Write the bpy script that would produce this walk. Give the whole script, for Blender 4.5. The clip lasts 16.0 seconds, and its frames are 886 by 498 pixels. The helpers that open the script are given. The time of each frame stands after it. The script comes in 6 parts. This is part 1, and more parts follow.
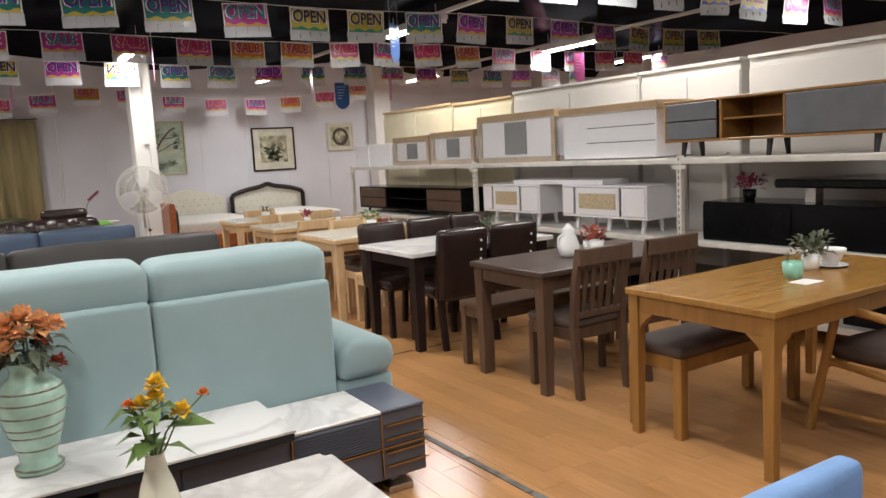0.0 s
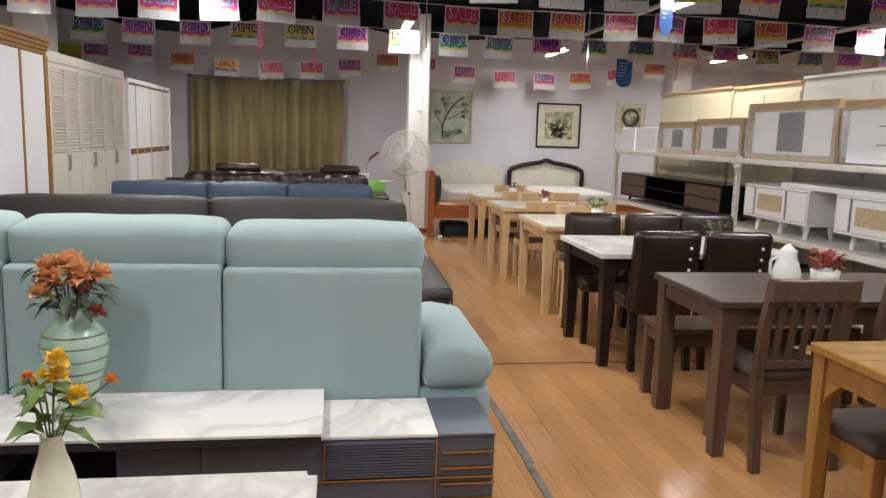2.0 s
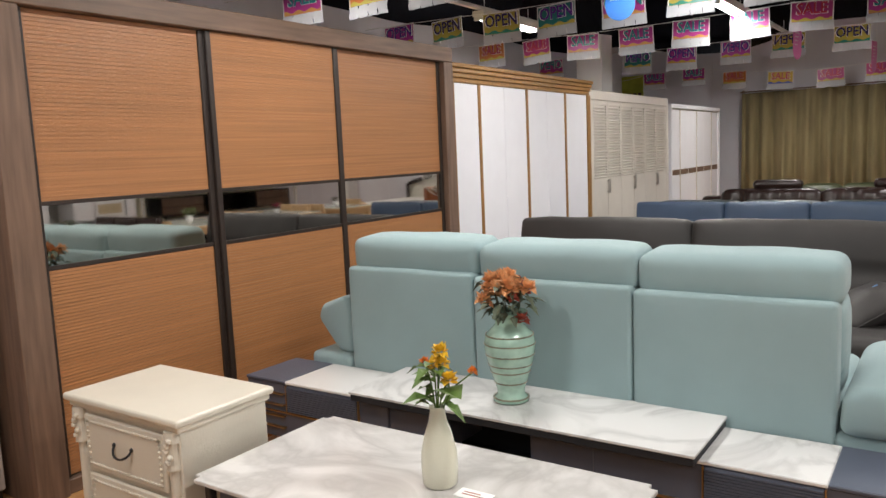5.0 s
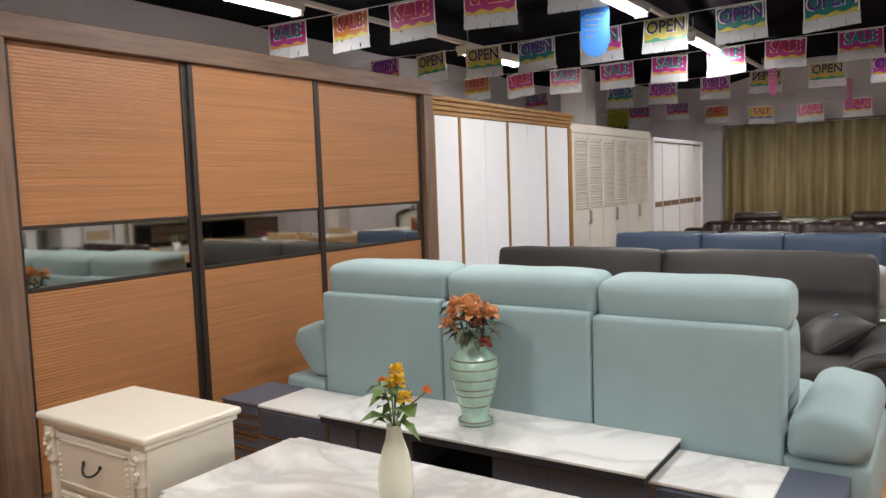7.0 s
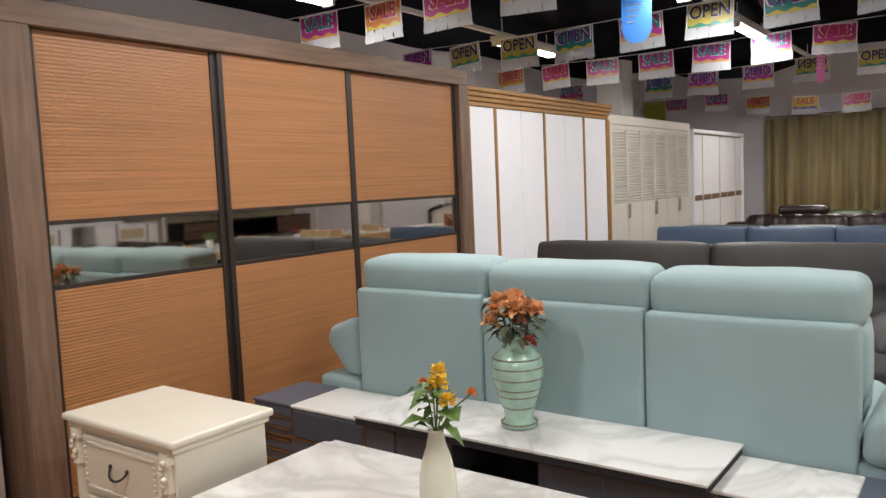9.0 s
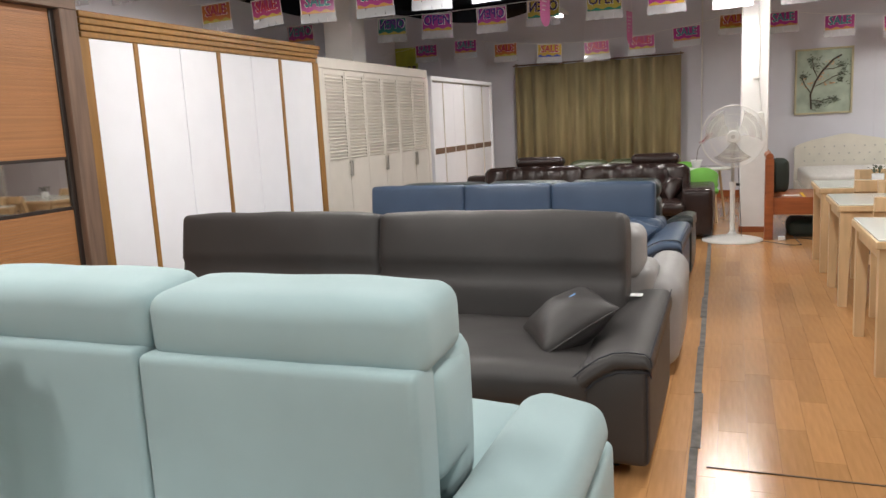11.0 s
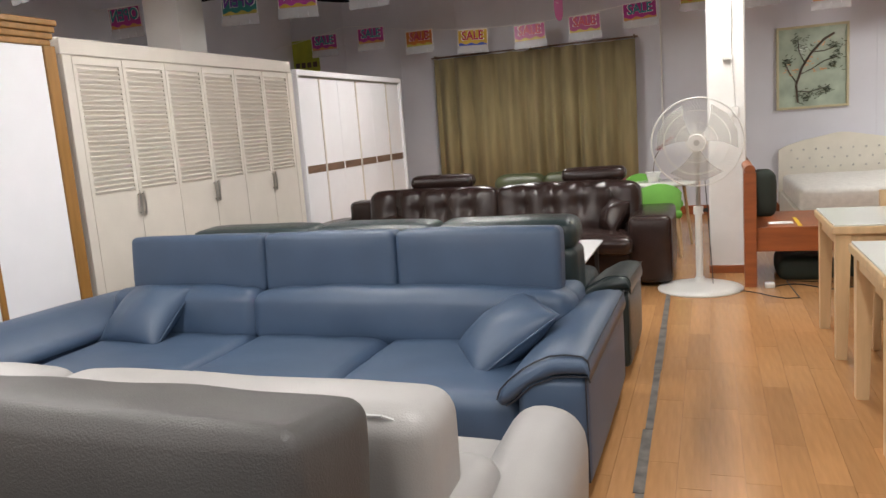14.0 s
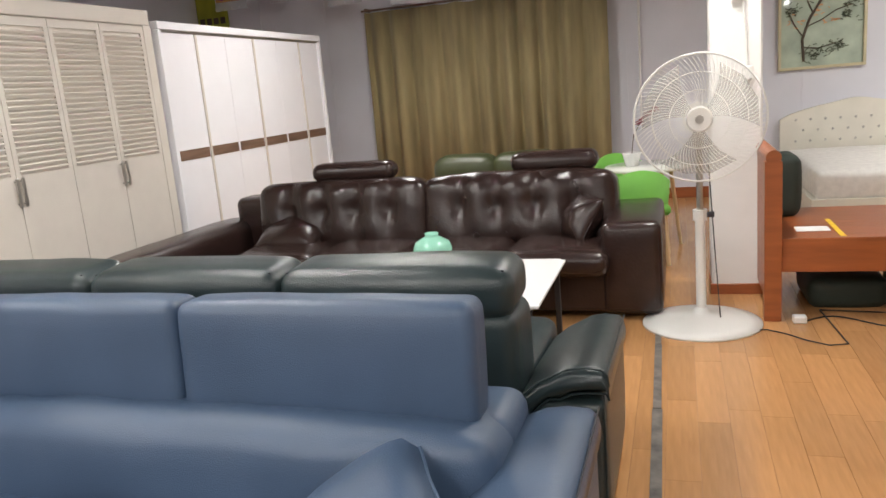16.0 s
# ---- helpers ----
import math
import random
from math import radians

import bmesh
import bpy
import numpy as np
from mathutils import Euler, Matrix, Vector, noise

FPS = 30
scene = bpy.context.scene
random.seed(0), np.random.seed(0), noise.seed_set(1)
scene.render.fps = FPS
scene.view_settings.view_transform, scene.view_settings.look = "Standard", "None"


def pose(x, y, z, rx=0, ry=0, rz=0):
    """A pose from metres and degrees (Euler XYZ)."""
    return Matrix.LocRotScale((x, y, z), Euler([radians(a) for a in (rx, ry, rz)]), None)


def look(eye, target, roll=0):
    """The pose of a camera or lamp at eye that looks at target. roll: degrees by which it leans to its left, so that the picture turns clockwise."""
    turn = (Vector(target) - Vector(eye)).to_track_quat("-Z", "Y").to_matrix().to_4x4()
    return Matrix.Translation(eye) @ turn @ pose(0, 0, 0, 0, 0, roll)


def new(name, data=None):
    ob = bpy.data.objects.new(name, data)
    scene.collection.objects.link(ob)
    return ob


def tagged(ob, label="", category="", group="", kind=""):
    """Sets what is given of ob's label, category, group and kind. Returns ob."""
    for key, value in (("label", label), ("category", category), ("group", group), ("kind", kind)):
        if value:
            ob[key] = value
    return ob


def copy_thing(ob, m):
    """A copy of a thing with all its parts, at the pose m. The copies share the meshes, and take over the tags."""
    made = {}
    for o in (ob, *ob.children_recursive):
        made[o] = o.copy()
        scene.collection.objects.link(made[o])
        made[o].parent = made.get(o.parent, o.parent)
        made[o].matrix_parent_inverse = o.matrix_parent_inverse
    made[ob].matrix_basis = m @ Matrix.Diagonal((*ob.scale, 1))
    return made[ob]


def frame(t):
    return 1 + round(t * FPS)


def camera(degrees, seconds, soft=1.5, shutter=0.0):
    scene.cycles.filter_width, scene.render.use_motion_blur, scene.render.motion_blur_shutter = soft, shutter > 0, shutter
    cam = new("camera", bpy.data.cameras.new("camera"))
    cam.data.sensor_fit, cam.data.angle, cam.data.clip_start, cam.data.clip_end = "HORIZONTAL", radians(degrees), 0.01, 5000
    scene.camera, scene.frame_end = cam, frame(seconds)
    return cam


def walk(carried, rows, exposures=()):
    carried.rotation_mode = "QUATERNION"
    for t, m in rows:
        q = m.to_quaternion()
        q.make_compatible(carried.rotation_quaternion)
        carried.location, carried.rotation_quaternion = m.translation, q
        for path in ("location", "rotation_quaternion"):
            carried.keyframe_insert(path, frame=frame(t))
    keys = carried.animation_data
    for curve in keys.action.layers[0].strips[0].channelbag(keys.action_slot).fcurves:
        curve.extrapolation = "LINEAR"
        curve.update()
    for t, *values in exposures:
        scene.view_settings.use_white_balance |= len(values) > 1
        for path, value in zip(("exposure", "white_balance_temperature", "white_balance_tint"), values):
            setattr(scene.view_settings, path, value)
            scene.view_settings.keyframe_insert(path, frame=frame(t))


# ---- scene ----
EXPOSURES = [(0.0, -0.04), (4.0, -0.06), (7.0, -0.08), (9.5, -0.08), (10.0, -0.02), (12.5, 0.18), (14.0, 0.24), (14.5, 0.25), (15.0, 0.34), (16.0, 0.42)]
cam = camera(61.0, 16.0)
PATH = [
    (0, (0.446, -0.057, 1.469), (1.5, 1.623, 1.213), -3.1),
    (0.5, (0.715, -0.003, 1.444), (1.601, 1.777, 1.223), -1.7),
    (1, (0.985, 0.03, 1.435), (1.708, 1.88, 1.201), 0.8),
    (1.5, (1.206, 0.162, 1.448), (1.77, 2.064, 1.197), 0.9),
    (2, (1.448, 0.166, 1.452), (1.739, 2.122, 1.153), 1.7),
    (2.5, (1.633, 0.209, 1.449), (1.514, 2.174, 1.098), 1.3),
    (3, (1.719, 0.311, 1.469), (1.279, 2.244, 1.203), -1.2),
    (3.5, (1.906, 0.348, 1.475), (1.122, 2.172, 1.233), -2.0),
    (4, (2.053, 0.282, 1.501), (1.123, 2.035, 1.252), -1.5),
    (4.5, (2.077, 0.138, 1.507), (1.034, 1.821, 1.221), -2.2),
    (4.7, (2.1, 0.095, 1.523), (0.992, 1.737, 1.245), -2.4),
    (6.8, (2.312, 0.052, 1.517), (1.179, 1.694, 1.366), -2.1),
    (7, (2.308, 0.048, 1.513), (1.198, 1.703, 1.342), -2.0),
    (7.5, (2.308, 0.041, 1.503), (1.201, 1.693, 1.29), -1.6),
    (8, (2.286, 0.052, 1.493), (1.122, 1.667, 1.299), -1.2),
    (8.5, (2.185, 0.086, 1.481), (1.0, 1.69, 1.322), -1.2),
    (9, (2.171, 0.174, 1.478), (0.994, 1.781, 1.304), -2.5),
    (9.5, (2.32, 0.453, 1.485), (1.217, 2.102, 1.231), -2.8),
    (10, (2.332, 0.862, 1.45), (1.478, 2.637, 1.099), -2.2),
    (10.2, (2.346, 1.01, 1.471), (1.587, 2.828, 1.124), -2.6),
    (12.3, (2.578, 2.854, 1.441), (1.887, 4.705, 1.129), -3.5),
    (12.5, (2.571, 3.045, 1.461), (1.889, 4.9, 1.154), -3.9),
    (13, (2.594, 3.533, 1.438), (1.949, 5.4, 1.126), -3.3),
    (13.5, (2.563, 4.003, 1.416), (1.836, 5.832, 1.061), -3.5),
    (14, (2.544, 4.46, 1.422), (1.871, 6.316, 1.104), -4.4),
    (14.5, (2.521, 4.953, 1.422), (1.908, 6.813, 1.02), -3.7),
    (15, (2.453, 5.413, 1.438), (1.872, 7.294, 1.085), -4.4),
    (15.5, (2.432, 5.871, 1.425), (1.824, 7.74, 1.052), -3.6),
    (16, (2.345, 6.323, 1.427), (1.742, 8.185, 1.014), -5.0),
]
walk(cam, [(t, look(eye, target, roll)) for t, eye, target, roll in PATH], EXPOSURES)

# ---- world and lights ----
world = bpy.data.worlds.new("world")
scene.world = world
world.use_nodes = True
world.node_tree.nodes["Background"].inputs[0].default_value = (0.6, 0.65, 0.75, 1)
world.node_tree.nodes["Background"].inputs[1].default_value = 0.02
LAMP_Z = 2.92
LAMP_SPOTS = [(0.05, 0.6), (0.05, 3.3), (0.05, 6.05), (0.05, 8.8), (0.05, 12.4), (-2.1, 4.0), (-2.1, 7.75),
              (2.45, -1.5), (2.6, 2.2), (2.6, 5.6), (2.45, 10.5), (5.2, 1.0), (5.2, 4.4), (5.2, 7.9), (5.3, 13.2),
              (8.4, 4.5), (8.4, 8.7), (8.4, 13.0), (10.9, 9.7)]
LAMP_POWER = 42.0

# ---- materials ----


def material(name, color, rough=0.5, metal=0.0, vary=0.12, scale=6.0, bump=0.05, bump_scale=120.0, stretch=(1, 1, 1), sheen=0.0, coat=0.0, island=0.0):
    m = bpy.data.materials.new(name)
    m.use_nodes = True
    nt = m.node_tree
    b = nt.nodes["Principled BSDF"]
    b.inputs["Roughness"].default_value = rough
    b.inputs["Metallic"].default_value = metal
    b.inputs["Sheen Weight"].default_value = sheen
    b.inputs["Coat Weight"].default_value = coat
    co = nt.nodes.new("ShaderNodeTexCoord")
    mp = nt.nodes.new("ShaderNodeMapping")
    mp.inputs["Scale"].default_value = stretch
    nt.links.new(co.outputs["Object"], mp.inputs["Vector"])
    n = nt.nodes.new("ShaderNodeTexNoise")
    n.inputs["Scale"].default_value, n.inputs["Detail"].default_value = scale, 5
    nt.links.new(mp.outputs[0], n.inputs["Vector"])
    r = nt.nodes.new("ShaderNodeValToRGB")
    lo = [max(0, c * (1 - vary)) for c in color]
    hi = [min(1, c * (1 + vary)) for c in color]
    r.color_ramp.elements[0].position, r.color_ramp.elements[1].position = 0.3, 0.7
    r.color_ramp.elements[0].color, r.color_ramp.elements[1].color = (*lo, 1), (*hi, 1)
    nt.links.new(n.outputs["Fac"], r.inputs[0])
    out = r.outputs[0]
    if island:
        oi = nt.nodes.new("ShaderNodeObjectInfo")
        ge = nt.nodes.new("ShaderNodeNewGeometry")
        ad = nt.nodes.new("ShaderNodeMath")
        ad.operation = "ADD"
        nt.links.new(oi.outputs["Random"], ad.inputs[0])
        nt.links.new(ge.outputs["Random Per Island"], ad.inputs[1])
        fr = nt.nodes.new("ShaderNodeMath")
        fr.operation = "FRACT"
        nt.links.new(ad.outputs[0], fr.inputs[0])
        mr = nt.nodes.new("ShaderNodeMapRange")
        mr.inputs["To Min"].default_value, mr.inputs["To Max"].default_value = 1 - island, 1 + island
        nt.links.new(fr.outputs[0], mr.inputs["Value"])
        hs = nt.nodes.new("ShaderNodeHueSaturation")
        nt.links.new(out, hs.inputs["Color"])
        nt.links.new(mr.outputs[0], hs.inputs["Value"])
        out = hs.outputs[0]
    nt.links.new(out, b.inputs["Base Color"])
    n2 = nt.nodes.new("ShaderNodeTexNoise")
    n2.inputs["Scale"].default_value, n2.inputs["Detail"].default_value = bump_scale, 3
    nt.links.new(mp.outputs[0], n2.inputs["Vector"])
    bp = nt.nodes.new("ShaderNodeBump")
    bp.inputs["Strength"].default_value, bp.inputs["Distance"].default_value = min(1, bump * 4), 0.004
    nt.links.new(n2.outputs["Fac"], bp.inputs["Height"])
    nt.links.new(bp.outputs[0], b.inputs["Normal"])
    return m


def marble(name, base, vein, scale=1.6, amount=0.6, rough=0.15, wide=0.06):
    m = material(name, base, rough, vary=0.04, scale=3, bump=0.0)
    nt = m.node_tree
    b = nt.nodes["Principled BSDF"]
    co = nt.nodes["Texture Coordinate"]
    n = nt.nodes.new("ShaderNodeTexNoise")
    n.inputs["Scale"].default_value, n.inputs["Detail"].default_value, n.inputs["Distortion"].default_value = scale, 8, 1.4
    nt.links.new(co.outputs["Object"], n.inputs["Vector"])
    r = nt.nodes.new("ShaderNodeValToRGB")
    e = r.color_ramp.elements
    e[0].position, e[0].color = 0.5 - wide, (0, 0, 0, 1)
    e[1].position, e[1].color = 0.5 + wide, (0, 0, 0, 1)
    mid = e.new(0.5)
    mid.color = (amount, amount, amount, 1)
    nt.links.new(n.outputs["Fac"], r.inputs[0])
    mx = nt.nodes.new("ShaderNodeMix")
    mx.data_type = "RGBA"
    mx.inputs["A"].default_value, mx.inputs["B"].default_value = (*base, 1), (*vein, 1)
    nt.links.new(r.outputs[0], mx.inputs["Factor"])
    nt.links.new(mx.outputs["Result"], b.inputs["Base Color"])
    return m


def glassy(name, color, alpha, rough=0.15):
    m = material(name, color, rough, vary=0.05)
    m.node_tree.nodes["Principled BSDF"].inputs["Alpha"].default_value = alpha
    return m


def glow(name, color, strength):
    m = bpy.data.materials.new(name)
    m.use_nodes = True
    b = m.node_tree.nodes["Principled BSDF"]
    b.inputs["Emission Color"].default_value, b.inputs["Emission Strength"].default_value = (*color, 1), strength
    return m


FLOOR = material("laminate", (0.46, 0.235, 0.095), 0.18, vary=0.09, scale=5, stretch=(9, 0.9, 1), bump=0.015, bump_scale=60, island=0.10)
SEAM = material("plank joint", (0.30, 0.15, 0.062), 0.7)
JOINT = material("dark joint", (0.12, 0.07, 0.035), 0.7)
TAPE = material("worn grey tape", (0.13, 0.115, 0.10), 0.6, vary=0.5, scale=14)
WALL = material("lavender wall paint", (0.665, 0.67, 0.725), 0.75, vary=0.05, scale=1.4, bump=0.05, bump_scale=40)
WHITEWALL = material("white column paint", (0.76, 0.75, 0.73), 0.6, vary=0.06, scale=3)
BLACKFILM = material("black ceiling film", (0.003, 0.003, 0.004), 0.4, vary=0.3, scale=1.5, bump=0.5, bump_scale=3.0, stretch=(1, 0.4, 1))
CURTAIN = material("olive curtain", (0.31, 0.25, 0.125), 0.85, vary=0.22, scale=4, stretch=(3, 1, 0.35), bump=0.08, sheen=0.1)
MINT = material("mint fabric", (0.30, 0.415, 0.43), 0.85, vary=0.04, scale=5, bump=0.12, bump_scale=700, sheen=0.2)
GREYL = material("charcoal leather", (0.040, 0.036, 0.035), 0.5, vary=0.08, scale=5, bump=0.08, bump_scale=240)
WHITEL = material("white leather", (0.285, 0.272, 0.266), 0.45, vary=0.05, bump=0.06, bump_scale=240)
BLUEL = material("blue leather", (0.050, 0.082, 0.141), 0.42, vary=0.08, scale=4, bump=0.08, bump_scale=260)
GREENL = material("bottle green leather", (0.022, 0.034, 0.036), 0.3, vary=0.15, bump=0.1, bump_scale=180)
BROWNL = material("dark brown leather", (0.026, 0.014, 0.012), 0.26, vary=0.2, scale=6, bump=0.1, bump_scale=60)
OLIVEL = material("olive leather", (0.05, 0.06, 0.025), 0.4)
PIPING = material("dark seam", (0.02, 0.022, 0.03), 0.6)
PALEPIPE = material("pale stitching", (0.4, 0.4, 0.4), 0.6)
MARBLE = marble("white marble slab", (0.78, 0.77, 0.76), (0.42, 0.41, 0.41), 1.5, 0.45, 0.18)
MARBLE2 = marble("cloudy grey marble", (0.74, 0.72, 0.70), (0.40, 0.375, 0.36), 2.4, 0.62, 0.1, 0.16)
SLATE = material("slate blue lacquer", (0.092, 0.105, 0.145), 0.4, vary=0.05)
GOLD = material("brushed gold trim", (0.55, 0.36, 0.16), 0.3, 1.0)
BLACK = material("black lacquer", (0.006, 0.006, 0.007), 0.15)
MATBLACK = material("matt black metal", (0.02, 0.02, 0.022), 0.55)
# dark boards, and the painted shade of slots, gaps and openings
DARKVOID = material("dark board and gap shade", (0.03, 0.03, 0.034), 0.7)
IVORY = material("ivory lacquer", (0.72, 0.67, 0.57), 0.35, vary=0.03)
WHITE = material("white board", (0.84, 0.84, 0.88), 0.3, vary=0.015, bump=0.0)
CREAM = material("cream lacquer", (0.66, 0.61, 0.55), 0.45, vary=0.03)
CREAM2 = material("pale yellow board", (0.70, 0.64, 0.46), 0.5, vary=0.04)
CARAMEL = material("caramel wood", (0.40, 0.180, 0.072), 0.4, vary=0.17, scale=5, stretch=(1, 0.22, 24), bump=0.05, bump_scale=30)
WALNUT = material("grey walnut frame", (0.165, 0.10, 0.068), 0.5, vary=0.3, scale=4, stretch=(8, 0.6, 8), bump=0.05, bump_scale=40)
WALNUTV = material("grey walnut upright", (0.165, 0.10, 0.068), 0.5, vary=0.3, scale=4, stretch=(8, 8, 0.6), bump=0.05, bump_scale=40)
DARKTRIM = material("espresso trim", (0.028, 0.018, 0.014), 0.4)
OAK = material("honey oak", (0.30, 0.148, 0.038), 0.4, vary=0.18, scale=4, stretch=(6, 6, 0.7), bump=0.03, bump_scale=60)
OAKTOP = material("honey oak top", (0.31, 0.158, 0.038), 0.2, vary=0.16, scale=4, stretch=(0.8, 8, 1), bump=0.02, bump_scale=60)
PINE = material("pale beech", (0.62, 0.43, 0.24), 0.4, vary=0.1, scale=4, stretch=(6, 6, 0.7), bump=0.02)
BROWNW = material("brown stained wood", (0.095, 0.055, 0.036), 0.4, vary=0.2, scale=4, stretch=(5, 5, 0.7), bump=0.03, bump_scale=60)
BROWNTOP = material("dark brown table top", (0.07, 0.045, 0.038), 0.3, vary=0.2, scale=4, stretch=(0.8, 9, 1), bump=0.02)
ESPRESSO = material("espresso wood", (0.022, 0.013, 0.012), 0.35, vary=0.2)
DARKSEAT = material("dark brown cushion", (0.075, 0.05, 0.042), 0.7, vary=0.1)
CHERRY = material("cherry red wood", (0.30, 0.085, 0.025), 0.35, vary=0.2, scale=4, stretch=(0.8, 6, 6))
GLASSTOP = material("pale glass topped surface", (0.72, 0.74, 0.68), 0.1, vary=0.02)
RACK = material("white slotted steel", (0.72, 0.70, 0.66), 0.45, vary=0.08, scale=9)
CARD = material("cardboard", (0.36, 0.25, 0.15), 0.85, vary=0.1)
PLASTIC = glassy("clear film", (0.85, 0.87, 0.88), 0.28, 0.12)
FRINGE = glassy("frosted clear fringe", (0.80, 0.82, 0.86), 0.55, 0.1)
GREYDOOR = material("grey fluted front", (0.13, 0.135, 0.15), 0.5)
RATTAN = material("woven rattan", (0.52, 0.42, 0.27), 0.7, vary=0.3, scale=90)
MIRROR = material("tinted mirror", (0.55, 0.53, 0.50), 0.03, 1.0, vary=0.02, bump=0.0)
CELADON = material("celadon glaze", (0.39, 0.58, 0.48), 0.12, vary=0.16, scale=16, coat=0.4)
GLAZELINE = material("brown glaze band", (0.20, 0.19, 0.13), 0.3, vary=0.5, scale=30)
CERAMIC = material("cream ceramic", (0.76, 0.74, 0.60), 0.2, vary=0.02)
CHINA = material("white china", (0.82, 0.82, 0.82), 0.15, vary=0.02)
MINTJAR = material("jade green glaze", (0.25, 0.52, 0.40), 0.15, vary=0.12, scale=12)
LEAF = material("leaf green", (0.10, 0.17, 0.035), 0.5, vary=0.3, scale=20)
DUSTYLEAF = material("grey green leaf", (0.09, 0.11, 0.07), 0.6, vary=0.3, scale=20)
YELLOWP = material("yellow petal", (0.80, 0.52, 0.03), 0.6, vary=0.2, scale=30)
ORANGEP = material("orange petal", (0.70, 0.22, 0.03), 0.6, vary=0.2, scale=30)
PEACHP = material("peach petal", (0.72, 0.37, 0.17), 0.7, vary=0.3, scale=40)
REDP = material("rust red petal", (0.32, 0.06, 0.035), 0.7, vary=0.3, scale=40)
PINKP = material("burgundy petal", (0.30, 0.04, 0.08), 0.6, vary=0.2)
PAPER = material("white paper", (0.82, 0.82, 0.80), 0.7)
FANWHITE = material("white fan plastic", (0.72, 0.71, 0.68), 0.35, vary=0.03)
FANCLEAR = glassy("grey clear blade", (0.50, 0.48, 0.43), 0.3, 0.3)
STEEL = material("satin steel", (0.55, 0.53, 0.50), 0.3, 1.0)
LIME = material("lime fabric", (0.17, 0.46, 0.07), 0.7, vary=0.08)
TUFT = material("ivory leatherette", (0.74, 0.71, 0.62), 0.45, vary=0.04)
SHEET = material("quilted white mattress", (0.72, 0.70, 0.66), 0.8, vary=0.08, scale=20)
CORD = material("black cable", (0.015, 0.015, 0.015), 0.5)
SKYBLUE = material("sky blue fabric", (0.20, 0.36, 0.66), 0.7)
CHARFAB = material("dark bag cloth", (0.02, 0.03, 0.022), 0.7)
PICMAT = material("cream picture mat", (0.62, 0.60, 0.50), 0.7)
PICGREEN = material("sage painted silk", (0.40, 0.48, 0.38), 0.5, vary=0.2, scale=5, coat=0.8)
PALEBOARD = material("pale grey white laminate", (0.60, 0.585, 0.555), 0.45, vary=0.04, scale=2)
GREYWOOD = material("silvery grey wood", (0.42, 0.37, 0.335), 0.5, vary=0.18, scale=4, stretch=(8, 8, 0.6), bump=0.03, bump_scale=40)
POSTER = material("yellow green print cloth", (0.42, 0.46, 0.05), 0.7, vary=0.3, scale=3)
PICINK = material("ink landscape", (0.36, 0.34, 0.24), 0.6, vary=0.75, scale=9)
PICFRAME = material("pale gilt frame", (0.52, 0.47, 0.30), 0.4, vary=0.1)
BRANCH = material("painted branch", (0.08, 0.06, 0.04), 0.7)
TUBE = glow("fluorescent tube", (1.0, 0.97, 0.92), 14.0)



def film_shader(m):
    """Thin black sheeting: almost no diffuse return and a weak even gloss."""
    nt = m.node_tree
    b = nt.nodes["Principled BSDF"]
    d, g, mx = nt.nodes.new("ShaderNodeBsdfDiffuse"), nt.nodes.new("ShaderNodeBsdfGlossy"), nt.nodes.new("ShaderNodeMixShader")
    d.inputs["Color"].default_value = (0.003, 0.003, 0.004, 1)
    g.inputs["Color"].default_value, g.inputs["Roughness"].default_value = (0.8, 0.85, 1.0, 1), 0.22
    mx.inputs[0].default_value = 0.022
    for n in (d, g):
        nt.links.new(b.inputs["Normal"].links[0].from_socket, n.inputs["Normal"])
    nt.links.new(d.outputs[0], mx.inputs[1])
    nt.links.new(g.outputs[0], mx.inputs[2])
    nt.links.new(mx.outputs[0], nt.nodes["Material Output"].inputs["Surface"])
    nt.nodes.remove(b)


film_shader(BLACKFILM)
for m in (BLACK, DARKVOID, ESPRESSO):
    m.node_tree.nodes["Principled BSDF"].inputs["Specular IOR Level"].default_value = 0.2

# ---- mesh tools ----


def link_mesh(name, bm, mat, smooth=False):
    me = bpy.data.meshes.new(name)
    bm.normal_update()
    bm.to_mesh(me)
    bm.free()
    me.materials.append(mat)
    if smooth:
        me.polygons.foreach_set("use_smooth", [True] * len(me.polygons))
    return new(name, me)


def part(name, bm, mat, parent=None, label="", smooth=False):
    ob = link_mesh(name, bm, mat, smooth)
    if parent:
        ob.parent = parent
    if label:
        ob["label"] = label
    return ob


def thing(name, label, category, group="", kind="", at=(0, 0, 0)):
    ob = new(name)
    ob.location = at
    ob.empty_display_size = 0.1
    return tagged(ob, label, category, group, kind)


def add_box(bm, x0, x1, y0, y1, z0, z1, bev=0.0, seg=2, m=None):
    r = bmesh.ops.create_cube(bm, size=1.0)
    for v in r["verts"]:
        v.co = Vector((x0 + (v.co.x + 0.5) * (x1 - x0), y0 + (v.co.y + 0.5) * (y1 - y0), z0 + (v.co.z + 0.5) * (z1 - z0)))
    geom = r["verts"]
    if bev:
        edges = {e for v in geom for e in v.link_edges}
        out = bmesh.ops.bevel(bm, geom=list(edges), offset=min(bev, 0.49 * min(x1 - x0, y1 - y0, z1 - z0)), segments=seg, affect="EDGES", profile=0.5)
        geom = list({v for f in out["faces"] for v in f.verts} | {v for v in geom if v.is_valid})
    if m is not None:
        bmesh.ops.transform(bm, matrix=m, verts=geom)
    return geom


def box(name, dims, mat, parent=None, bev=0.004, label="", seg=1, m=None):
    bm = bmesh.new()
    add_box(bm, *dims, bev=bev, seg=seg, m=m)
    return part(name, bm, mat, parent, label)


